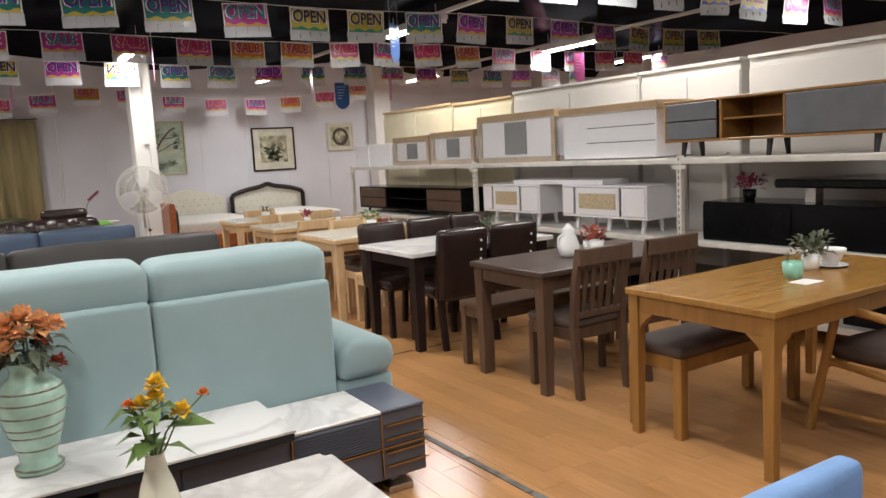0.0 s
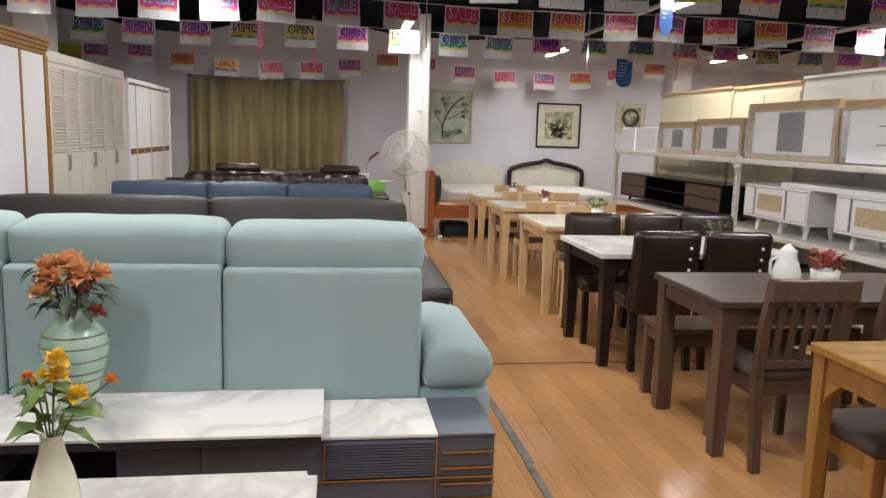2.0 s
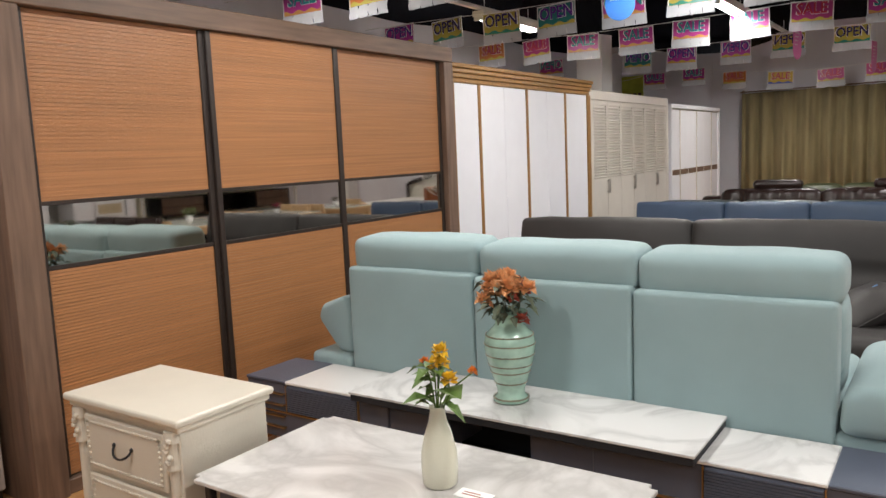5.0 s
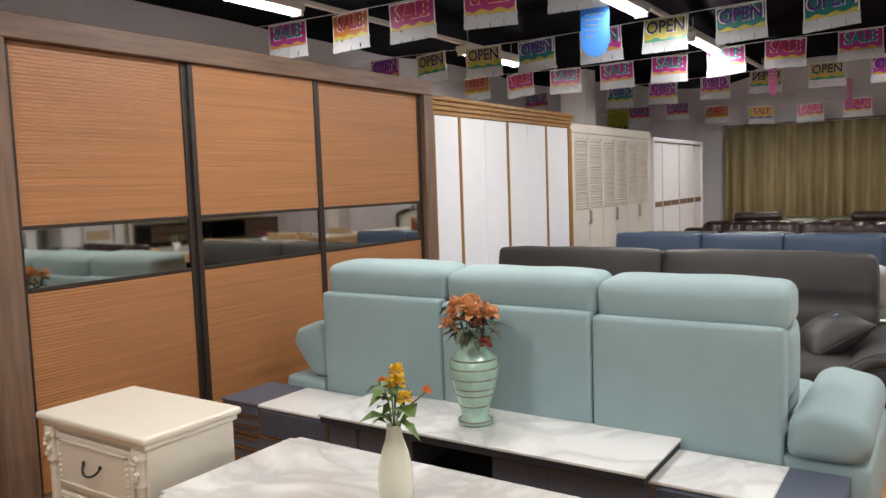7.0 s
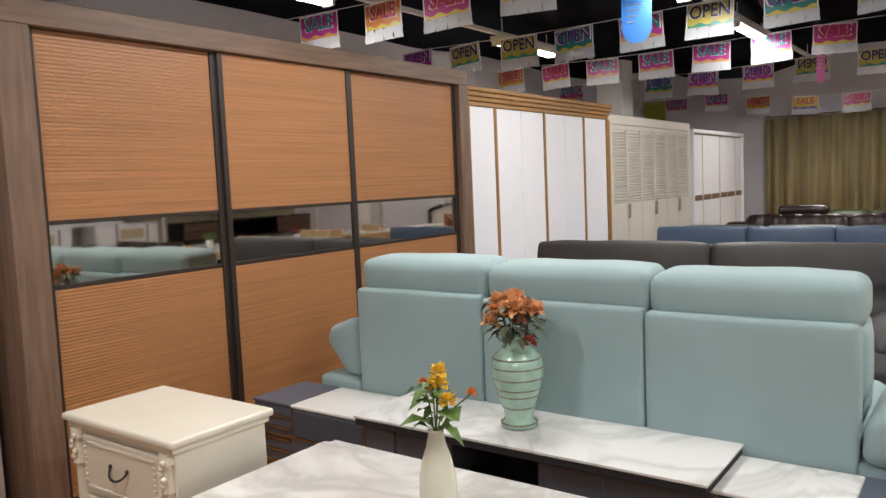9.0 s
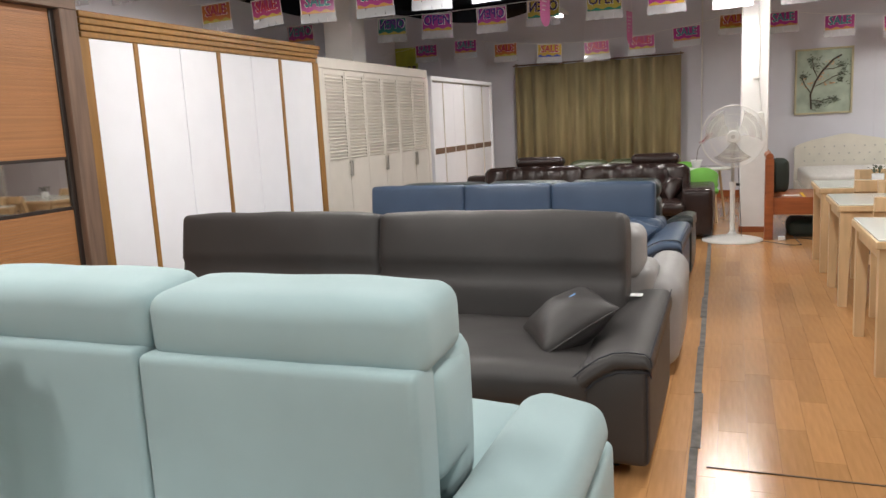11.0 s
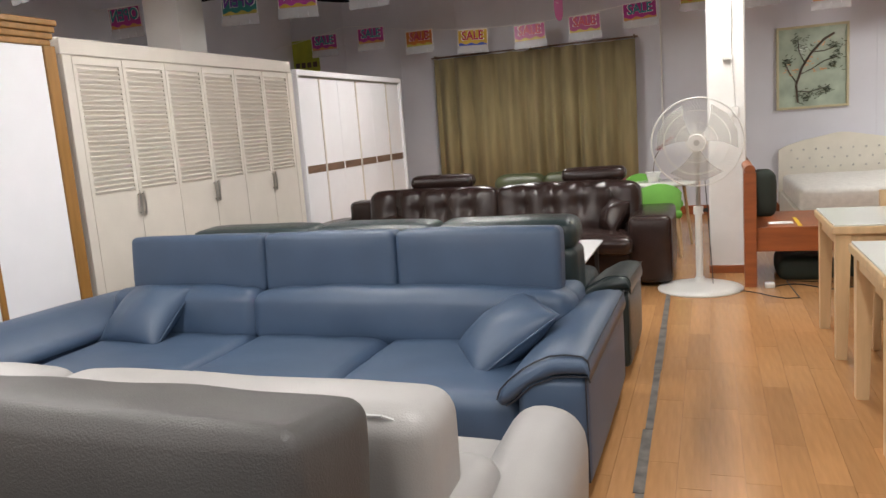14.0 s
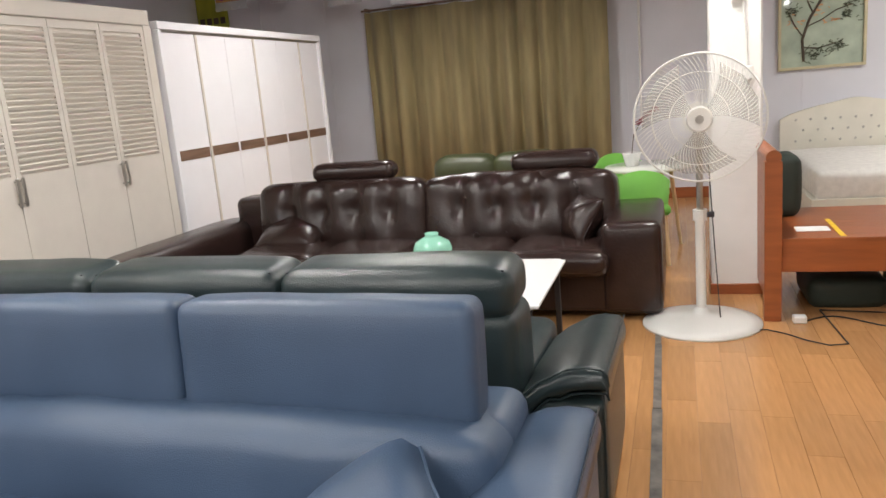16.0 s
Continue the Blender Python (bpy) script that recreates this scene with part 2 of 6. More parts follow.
def boxes(name, many, mat, parent=None, bev=0.003, label=""):
    bm = bmesh.new()
    for d in many:
        add_box(bm, *d, bev=bev, seg=1)
    return part(name, bm, mat, parent, label)


def cushion(name, dims, mat, parent=None, r=0.06, bulge=0.02, label="", m=None, dents=None, crease=None):
    """A stuffed block: rounded all round and swollen on its broad sides. dents: (x, z, depth) buttons on the front."""
    x0, x1, y0, y1, z0, z1 = dims
    c = Vector(((x0 + x1) / 2, (y0 + y1) / 2, (z0 + z1) / 2))
    h = Vector(((x1 - x0) / 2, (y1 - y0) / 2, (z1 - z0) / 2))
    r = min(r, 0.95 * min(h))

    def steps(hh):
        inner = hh - r
        n = max(2, min(34, int(inner * 2 / 0.042)))
        edge = [r * math.sin(a) for a in (0.35, 0.75, 1.15, math.pi / 2)]
        mid = [-inner + 2 * inner * i / n for i in range(n + 1)]
        return [-inner - e for e in reversed(edge)] + mid + [inner + e for e in edge]

    grid = [steps(k) for k in h]
    bm = bmesh.new()
    seen = {}

    def vert(p):
        k = (round(p[0], 5), round(p[1], 5), round(p[2], 5))
        if k not in seen:
            q = Vector(p)
            inn = Vector([max(-(h[i] - r), min(h[i] - r, q[i])) for i in range(3)])
            d = q - inn
            if d.length > 1e-6:
                far = max(abs(d[0]), abs(d[1]), abs(d[2]))
                q = inn + d.normalized() * far
            u = [q[i] / h[i] for i in range(3)]
            for i in range(3):
                a, b2 = (i + 1) % 3, (i + 2) % 3
                q[i] += bulge * (min(1, h[a] / 0.15) * min(1, h[b2] / 0.15)) * u[i] * max(0, 1 - u[a] ** 4) * max(0, 1 - u[b2] ** 4)
            w = noise.noise(Vector((q.x * 5 + c.x * 3, q.y * 5 + c.y * 3, q.z * 5))) * bulge * 0.35
            q += Vector((0, w, w))
            if dents:
                for dx, dz, depth in dents:
                    g = math.exp(-((q.x + c.x - dx) ** 2 + (q.z + c.z - dz) ** 2) / 0.0035)
                    q.y += depth * g * (1 if q.y < 0 else 0)
            if crease and q.y < 0:
                q.y += 0.032 * math.exp(-((q.z + c.z - crease) ** 2) / 0.0007)
            seen[k] = bm.verts.new(c + q)
        return seen[k]

    for ax in range(3):
        a, b2 = (ax + 1) % 3, (ax + 2) % 3
        for s in (-1, 1):
            for i in range(len(grid[a]) - 1):
                for j in range(len(grid[b2]) - 1):
                    quad = []
                    for di, dj in ((0, 0), (1, 0), (1, 1), (0, 1)):
                        p = [0, 0, 0]
                        p[ax], p[a], p[b2] = s * h[ax], grid[a][i + di], grid[b2][j + dj]
                        quad.append(vert(p))
                    if s < 0:
                        quad.reverse()
                    if len(set(quad)) == 4:
                        bm.faces.new(quad)
    if m is not None:
        bmesh.ops.transform(bm, matrix=m, verts=bm.verts)
    return part(name, bm, mat, parent, label, smooth=True)


def about(p, rx=0, ry=0, rz=0):
    """A turn about a point."""
    return Matrix.Translation(p) @ pose(0, 0, 0, rx, ry, rz) @ Matrix.Translation([-k for k in p])


def lathe(name, profile, mat, parent=None, at=(0, 0, 0), n=28, label="", wave=0.0):
    bm = bmesh.new()
    rings = []
    for r, z in profile:
        rings.append([bm.verts.new((at[0] + r * math.cos(2 * math.pi * i / n) * (1 + wave * math.sin(3 * 2 * math.pi * i / n)),
                                    at[1] + r * math.sin(2 * math.pi * i / n), at[2] + z)) for i in range(n)])
    for a, b2 in zip(rings, rings[1:]):
        for i in range(n):
            bm.faces.new((a[i], a[(i + 1) % n], b2[(i + 1) % n], b2[i]))
    for ring, flip in ((rings[0], True), (rings[-1], False)):
        if max((v.co - ring[0].co).length for v in ring) > 0.002:
            bm.faces.new(list(reversed(ring)) if flip else ring)
    return part(name, bm, mat, parent, label, smooth=True)


def add_rod(bm, p, q, r0, r1=None, n=8):
    p, q = Vector(p), Vector(q)
    r1 = r0 if r1 is None else r1
    d = q - p
    t = d.to_track_quat("Z", "Y").to_matrix().to_4x4()
    out = bmesh.ops.create_cone(bm, cap_ends=True, segments=n, radius1=r0, radius2=r1, depth=d.length)
    bmesh.ops.transform(bm, matrix=Matrix.Translation((p + q) / 2) @ t, verts=out["verts"])


def rod(name, p, q, r0, mat, parent=None, r1=None, n=10, label=""):
    bm = bmesh.new()
    add_rod(bm, p, q, r0, r1, n)
    return part(name, bm, mat, parent, label, smooth=False)


def add_path(bm, pts, r, n=6):
    for a, b2 in zip(pts, pts[1:]):
        add_rod(bm, a, b2, r, r, n)


def add_leaf(bm, p, d, length, width, droop=0.2):
    p, d = Vector(p), Vector(d).normalized()
    s = d.cross(Vector((0, 0, 1)))
    s = (s if s.length > 0.1 else Vector((1, 0, 0))).normalized() * width
    up = s.cross(d).normalized()
    a = bm.verts.new(p)
    l, rr = bm.verts.new(p + d * length * 0.45 + s + up * width * 0.3), bm.verts.new(p + d * length * 0.45 - s + up * width * 0.3)
    mid = bm.verts.new(p + d * length * 0.5 - up * width * 0.15)
    tip = bm.verts.new(p + d * length - Vector((0, 0, droop * length)))
    for f in ((a, mid, l), (a, rr, mid), (l, mid, tip), (mid, rr, tip)):
        bm.faces.new(f)


def add_bloom(bm, p, r, rnd, petals=16):
    p = Vector(p)
    for i in range(petals):
        a, e = i * 2.4, -0.2 + 1.5 * i / petals
        d = Vector((math.cos(a) * math.cos(e), math.sin(a) * math.cos(e), math.sin(e)))
        add_leaf(bm, p + d * r * 0.25, d + Vector((0, 0, rnd.uniform(-0.2, 0.3))), r * rnd.uniform(0.65, 0.95), r * 0.5, rnd.uniform(-0.3, 0.3))


def words(text, size):
    cu = bpy.data.curves.new("words", "FONT")
    cu.body, cu.size, cu.extrude, cu.align_x, cu.align_y, cu.resolution_u = text, size, 0.0008, "CENTER", "CENTER", 2
    cu.offset = size * 0.02
    ob = new("words", cu)
    bpy.context.view_layer.update()
    me = bpy.data.meshes.new_from_object(ob.evaluated_get(bpy.context.evaluated_depsgraph_get()))
    bpy.data.objects.remove(ob)
    return me

# ---- structure ----
XL, XR, YB, YF = -3.6, 13.0, 15.2, -4.5
FLOOR_OB = tagged(box("floor", (XL, XR, YF, YB, -0.1, -0.006), SEAM, bev=0), "warm honey laminate floor with worn grey joint tape", "floor", kind="structure")


def wall(name, dims, label):
    return tagged(box(name, dims, WALL, bev=0), label, "wall", kind="structure")


wall("wall_north", (XL, XR, YB, YB + 0.2, -0.1, 3.9), "pale lavender painted panel wall behind the beds")
wall("wall_west", (XL - 0.2, XL, YF, YB, -0.1, 3.9), "plain lavender wall behind the wardrobes")
wall("wall_east", (XR, XR + 0.2, YF, YB, -0.1, 3.9), "plain far wall of the hall")
wall("wall_south", (XL, XR, YF - 0.2, YF, -0.1, 3.9), "plain wall at the entrance end")
tagged(box("ceiling", (XL, XR, YF, YB, 3.75, 3.9), WALL, bev=0), "pale ceiling above the black film", "ceiling", kind="structure")
tagged(box("baseboard", (XL, XR, YB - 0.015, YB, 0, 0.12), CHERRY), "brown skirting board along the back wall", "baseboard", kind="structure")
bm = bmesh.new()
NX, NY = 84, 90
sheet = []
for j in range(NY + 1):
    row = []
    for i in range(NX + 1):
        x = XL + 0.02 + (XR - XL - 0.04) * i / NX
        y = YF + 0.02 + (12.9 - YF) * j / NY
        sag = 0.07 * math.sin(x * 1.9 + 0.4) * math.sin(y * 1.15) + 0.05 * noise.noise(Vector((x * 0.9, y * 0.7, 0)))
        if j == NY:
            sag += 0.12 * math.sin(x * 1.3) - 0.05
        row.append(bm.verts.new((x, y, 3.17 + sag)))
    sheet.append(row)
for j in range(NY):
    for i in range(NX):
        bm.faces.new((sheet[j][i], sheet[j][i + 1], sheet[j + 1][i + 1], sheet[j + 1][i]))
tagged(part("ceiling_film", bm, BLACKFILM, smooth=True), "glossy black plastic film stretched below the ceiling", "ceiling", kind="structure")
bm = bmesh.new()
for x in [XL + 0.9 * k for k in range(1, 18)]:
    add_box(bm, x, x + 0.012, YB - 0.006, YB, 0.12, 3.74)
tagged(part("trim", bm, WALL), "thin vertical joint strips on the panel wall", "trim", kind="structure")


def column(name, x0, x1, y0, y1):
    c = thing(name, "white painted square column with scuffs and a cable", "column", kind="structure", at=((x0 + x1) / 2, (y0 + y1) / 2, 0))
    ob = box("shaft", (x0, x1, y0, y1, 0, 3.74), WHITEWALL, bev=0.012)
    b = box("skirting", (x0 - 0.008, x1 + 0.008, y0 - 0.008, y1 + 0.008, 0, 0.07), CHERRY)
    for o in (ob, b):
        o.parent = c
        o.matrix_parent_inverse = c.matrix_basis.inverted()
    return c


column("column_1", 2.53, 2.83, 11.26, 11.56)
column("column_2", -2.55, -2.15, 10.6, 11.0)
column("column_3", 8.2, 8.6, 14.8, 15.19)

# floor line of worn tape and a cross seam
bm = bmesh.new()
rnd = random.Random(4)
y = 0.6
while y < 10.6:
    n = rnd.uniform(0.35, 0.9)
    t0, t1 = (y - 3) / 7.4, (y + n - 3) / 7.4
    xa, xb = 2.337 - 0.118 * t0 + rnd.uniform(-0.006, 0.006), 2.337 - 0.118 * t1
    w = rnd.uniform(0.015, 0.022)
    add_box(bm, xa - w, xa + w, y, y + n - 0.006, 0.0005, 0.004, m=about((xa, y, 0), 0, 0, 0.91))
    y += n
tagged(part("floor_tape", bm, TAPE), "worn grey tape line along the aisle floor", "floor tape", kind="structure")
tagged(box("floor_joint", (2.36, 5.2, 4.755, 4.765, 0.001, 0.004), JOINT, bev=0), "dark joint across the laminate floor", "floor joint", kind="structure")

# ---- ceiling lights ----


def ceiling_light(x, y):
    f = thing("ceiling_light", "twin tube fluorescent batten hung under the black film", "ceiling light", "hall ceiling lights", at=(x, y, LAMP_Z))
    box("housing", (-0.07, 0.07, -0.64, 0.64, 0.03, 0.09), FANWHITE, f)
    for s in (-0.035, 0.035):
        rod("tube", (s, -0.6, 0.012), (s, 0.6, 0.012), 0.014, TUBE, f)
    for a in (-0.63, 0.6):
        box("socket", (-0.06, 0.06, a, a + 0.03, -0.01, 0.03), FANWHITE, f)
    for s in (-0.5, 0.5):
        rod("hanger", (0, s, 0.09), (0, s, 0.3), 0.004, FANWHITE, f, n=6)
    return f


first = None
for x, y in LAMP_SPOTS:
    first = ceiling_light(x, y) if first is None else (copy_thing(first, pose(x, y, LAMP_Z)), first)[1]
    d = bpy.data.lights.new("lamp", "AREA")
    d.shape, d.size, d.size_y, d.energy, d.color = "RECTANGLE", 0.10, 1.2, LAMP_POWER, (1.0, 0.965, 0.92)
    lamp = new("lamp", d)
    lamp.location = (x, y, LAMP_Z - 0.015)
for x, y0, y1 in ((0.05, -4, 13.6), (5.25, -4, 14), (8.4, -4, 14), (-2.1, -1, 9.5)):
    tagged(box("light_rail", (x - 0.025, x + 0.025, y0, y1, 3.02, 3.06), FANWHITE), "grey steel rail carrying the tube lights", "rail")

# ---- sofas ----


def padded_prism(name, profile, y0, y1, mat, parent, r=0.035, label=""):
    """An upholstered wedge: a closed x, z outline drawn out along y, all edges rounded."""
    bm = bmesh.new()
    a = [bm.verts.new((x, y0, z)) for x, z in profile]
    b2 = [bm.verts.new((x, y1, z)) for x, z in profile]
    n = len(profile)
    for i in range(n):
        bm.faces.new((a[i], a[(i + 1) % n], b2[(i + 1) % n], b2[i]))
    bm.faces.new(a[::-1])
    bm.faces.new(b2)
    bmesh.ops.recalc_face_normals(bm, faces=bm.faces[:])
    bmesh.ops.bevel(bm, geom=bm.edges[:], offset=r, segments=4, affect="EDGES", profile=0.5)
    return part(name, bm, mat, parent, label, smooth=True)


def draped_arm(s, xi, xo, y0, y1, z0, z1, mat, seam, drop=0.15, foot=0.07):
    """A sofa arm: a block with a thick pad over it that rolls down towards the seat (xi). z0, z1: pad height at y0, y1."""
    w = xo - xi
    curve = [(1.0, -0.055), (0.985, -0.02), (0.93, -0.002), (0.75, 0.003), (0.58, -0.004), (0.42, -0.028), (0.27, -0.065 * drop / 0.15), (0.12, -0.11 * drop / 0.15), (0.02, -drop), (-0.02, -drop - 0.04)]
    k = 0.075
    low = [(1.0, -k - 0.02), (0.97, -k), (0.92, -k), (0.76, -k), (0.62, -k - 0.006), (0.50, -k - 0.024), (0.38, -0.125 * drop / 0.15), (0.27, -0.16 * drop / 0.15), (0.19, -drop - 0.035), (0.08, -drop - 0.06)]
    top = [Vector((xi + w * u, 0, v)) for u, v in curve]
    bot = [Vector((xi + w * u, 0, v)) for u, v in low]
    bm = bmesh.new()
    rings = []
    span = y1 - y0
    stations = [(0.0, 0.35), (0.010, 0.72), (0.028, 0.93), (0.06, 1.0)] + [(span * q / 8, 1.0) for q in range(1, 8)] + [(span - 0.06, 1.0), (span - 0.02, 0.85), (span, 0.4)]
    for d, f in stations:
        lift = z0 + (z1 - z0) * d / span + 0.006 * math.sin(math.pi * d / span)
        ring = []
        for row, sign in ((top, 1), (bot[::-1], -1)):
            other = bot if sign > 0 else top[::-1]
            for p, o in zip(row, other):
                mid = (p + o) / 2
                q = mid + (p - mid) * f
                ring.append(bm.verts.new((q.x, y0 + d, q.z + lift + 0.003 * noise.noise(Vector((q.x * 9, d * 7, xi))))))
        rings.append(ring)
    n = len(rings[0])
    for r0, r1 in zip(rings, rings[1:]):
        for i in range(n):
            bm.faces.new((r0[i], r0[(i + 1) % n], r1[(i + 1) % n], r1[i]))
    bm.faces.new(rings[0][::-1])
    bm.faces.new(rings[-1])
    bmesh.ops.recalc_face_normals(bm, faces=bm.faces[:])
    sg = 1 if w > 0 else -1
    lo, hi = sorted((xi + 0.20 * w, xo - 0.012 * sg))
    body = cushion("armrest", (lo, hi, y0 + 0.02, y1 - 0.01, foot, min(z0, z1) - 0.06), mat, s, 0.03, 0.012)
    pad = part("arm_pad", bm, mat, body, smooth=True)
    for row, nm in ((top, "front_piping"), (bot, "lower_piping")):
        bm = bmesh.new()
        add_path(bm, [(p.x, y0 + 0.012, p.z + z0 + (0.001 if row is top else -0.002)) for p in row], 0.0035, 6)
        part(nm, bm, seam, pad)
    bm = bmesh.new()
    add_path(bm, [(xo - 0.004 * sg, y0 + span * q / 6, z0 + (z1 - z0) * q / 6 - 0.012) for q in range(7)], 0.003, 6)
    part("side_piping", bm, seam, pad)
    bm = bmesh.new()
    xq = xo - 0.018 * sg
    add_path(bm, [(xq, y0 + 0.022, foot + 0.02), (xq, y0 + 0.022, z0 - 0.085)], 0.003, 6)
    part("corner_piping", bm, seam, body)
    return body


def sofa_legs(s, xs, ys, z=0.1, mat=MATBLACK):
    for x in xs:
        for y in ys:
            rod("leg", (x, y, 0), (x, y, z + 0.02), 0.018, mat, s, 0.026)


def mint_sofa():
    s = thing("sofa", "mint green fabric three seat sofa seen from its back", "sofa")
    box("base", (-0.62, 2.09, 3.12, 4.02, 0.10, 0.40), MINT, s, bev=0.03, seg=3)
    edges = (-0.555, 0.237, 1.027, 1.808)
    for k, (a, b2) in enumerate(zip(edges, edges[1:])):
        tz = 0.945 - 0.012 * k
        cushion("back_panel", (a + 0.004, b2 - 0.004, 3.09, 3.22, 0.37, tz), MINT, s, 0.022, 0.006)
        cushion("headrest", (a + 0.012, b2 + 0.004, 3.13, 3.40, tz - 0.03, tz + 0.15), MINT, s, 0.05, 0.014, m=about((a, 3.2, 0.93), 3))
        cushion("lumbar_cushion", (a + 0.012, b2 + 0.004, 3.20, 3.44, 0.60, tz - 0.02), MINT, s, 0.05, 0.012)
        cushion("back_cushion", (a + 0.01, b2 - 0.01, 3.28, 3.50, 0.5, 0.93), MINT, s, 0.06, 0.02)
        cushion("seat_cushion", (a + 0.005, b2 - 0.005, 3.36, 4.06, 0.36, 0.50), MINT, s, 0.05, 0.02)
    padded_prism("armrest", [(1.815, 0.43), (2.06, 0.43), (2.115, 0.50), (2.09, 0.60), (1.90, 0.635), (1.825, 0.585)], 3.06, 3.86, MINT, s, 0.045)
    padded_prism("armrest", [(-0.57, 0.45), (-0.68, 0.45), (-0.83, 0.63), (-0.80, 0.71), (-0.62, 0.775), (-0.57, 0.70)], 3.12, 3.86, MINT, s, 0.035)
    cushion("arm_base", (1.80, 2.10, 3.09, 3.98, 0.10, 0.435), MINT, s, 0.03, 0.008)
    cushion("arm_base", (-0.86, -0.56, 3.09, 3.98, 0.10, 0.445), MINT, s, 0.03, 0.008)
    sofa_legs(s, (-0.5, 1.95), (3.2, 3.9))
    return s


def grey_sofa():
    s = thing("sofa", "charcoal grey leather two cushion sofa with rolled arms", "sofa")
    box("base", (-0.78, 2.10, 4.66, 5.70, 0.07, 0.34), GREYL, s, bev=0.04, seg=3)
    for a, b2 in ((-0.72, 0.625), (0.625, 1.955)):
        tilt = about((a, 5.4, 0.4), -10)
        back = cushion("back_cushion", (a + 0.004, b2 - 0.004, 5.27, 5.55, 0.36, 0.98), GREYL, s, 0.038, 0.02, m=tilt, crease=0.66)
        bm = bmesh.new()
        add_path(bm, [(a + 0.012, 5.30, 0.42), (a + 0.012, 5.30, 0.93), (a + 0.03, 5.305, 0.968), (a + 0.07, 5.31, 0.977), (b2 - 0.07, 5.31, 0.977), (b2 - 0.03, 5.305, 0.968), (b2 - 0.012, 5.30, 0.93), (b2 - 0.012, 5.30, 0.42)], 0.0035)
        bmesh.ops.transform(bm, matrix=tilt, verts=bm.verts)
        part("piping", bm, GREYL, back)
        cushion("seat_cushion", (a + 0.004, min(b2, 1.93) - 0.004, 4.52, 5.36, 0.28, 0.455), GREYL, s, 0.06, 0.025)
    for x0, x1 in ((1.82, 2.165), (-0.62, -0.965)):
        draped_arm(s, x0, x1, 4.52, 5.60, 0.545, 0.572, GREYL, PIPING)
    sofa_legs(s, (-0.7, 2.0), (4.7, 5.6), 0.06)
    return s


def pillow(x, y, z, w, mat, rx, rz, label):
    bm = bmesh.new()
    n = 16
    for side in (-1, 1):
        rows = []
        for j in range(n + 1):
            row = []
            for i in range(n + 1):
                u, v = 2 * i / n - 1, 2 * j / n - 1
                px, pz = u * (1 - 0.045 * (1 - v * v)), v * (1 - 0.045 * (1 - u * u))
                t = 0.115 * max(0, 1 - u * u) ** 0.55 * max(0, 1 - v * v) ** 0.55
                t *= 1 + 0.12 * noise.noise(Vector((u * 2, v * 2, x)))
                row.append(bm.verts.new((px * w / 2, side * t, (pz + 1) * w * 0.46)))
            rows.append(row)
        for r0, r1 in zip(rows, rows[1:]):
            for i in range(n):
                q = (r0[i], r0[i + 1], r1[i + 1], r1[i])
                bm.faces.new(q if side < 0 else q[::-1])
    bmesh.ops.remove_doubles(bm, verts=bm.verts[:], dist=0.0005)
    p = tagged(part("pillow", bm, mat, smooth=True), label, "pillow")
    bm = bmesh.new()
    ring = [(-1, -1), (-0.955, 0), (-1, 1), (0, 0.955), (1, 1), (0.955, 0), (1, -1), (0, -0.955), (-1, -1)]
    add_path(bm, [(u * w / 2, 0, (v + 1) * w * 0.46) for u, v in ring], 0.004, 5)
    part("piping", bm, mat, p)
    p.matrix_basis = pose(x, y, z, rx, 0, rz)
    return p


def white_sofa():
    s = thing("sofa", "white leather sofa with rounded stitched back and arms", "sofa")
    box("base", (-0.76, 2.1, 5.82, 6.50, 0.07, 0.36), WHITEL, s, bev=0.04, seg=3)
    for a, b2 in ((-0.72, 0.1), (0.1, 0.92), (0.92, 2.0)):
        cushion("back_cushion", (a + 0.004, b2 - 0.004, 5.78, 6.0, 0.56, 0.858), WHITEL, s, 0.06, 0.015)
        cushion("lumbar_cushion", (a + 0.004, b2 + 0.05, 5.80, 6.12, 0.38, 0.64), WHITEL, s, 0.05, 0.02)
        cushion("seat_cushion", (a + 0.004, b2 - 0.03, 6.0, 6.64, 0.30, 0.44), WHITEL, s, 0.05, 0.02)
    for x0, x1, tilt in ((1.965, 2.185, 3), (-0.985, -0.765, -3)):
        cushion("armrest", (x0, x1, 5.82, 6.58, 0.06, 0.59), WHITEL, s, 0.10, 0.015, m=about(((x0 + x1) / 2, 6.2, 0.3), 3, tilt))
    sofa_legs(s, (-0.65, 2.0), (5.9, 6.4), 0.07)
    bm = bmesh.new()
    add_path(bm, [(-0.7, 5.79, 0.848), (0.1, 5.785, 0.852), (1.9, 5.79, 0.848), (1.985, 5.81, 0.815)], 0.004)
    part("piping", bm, PALEPIPE, s)
    return s


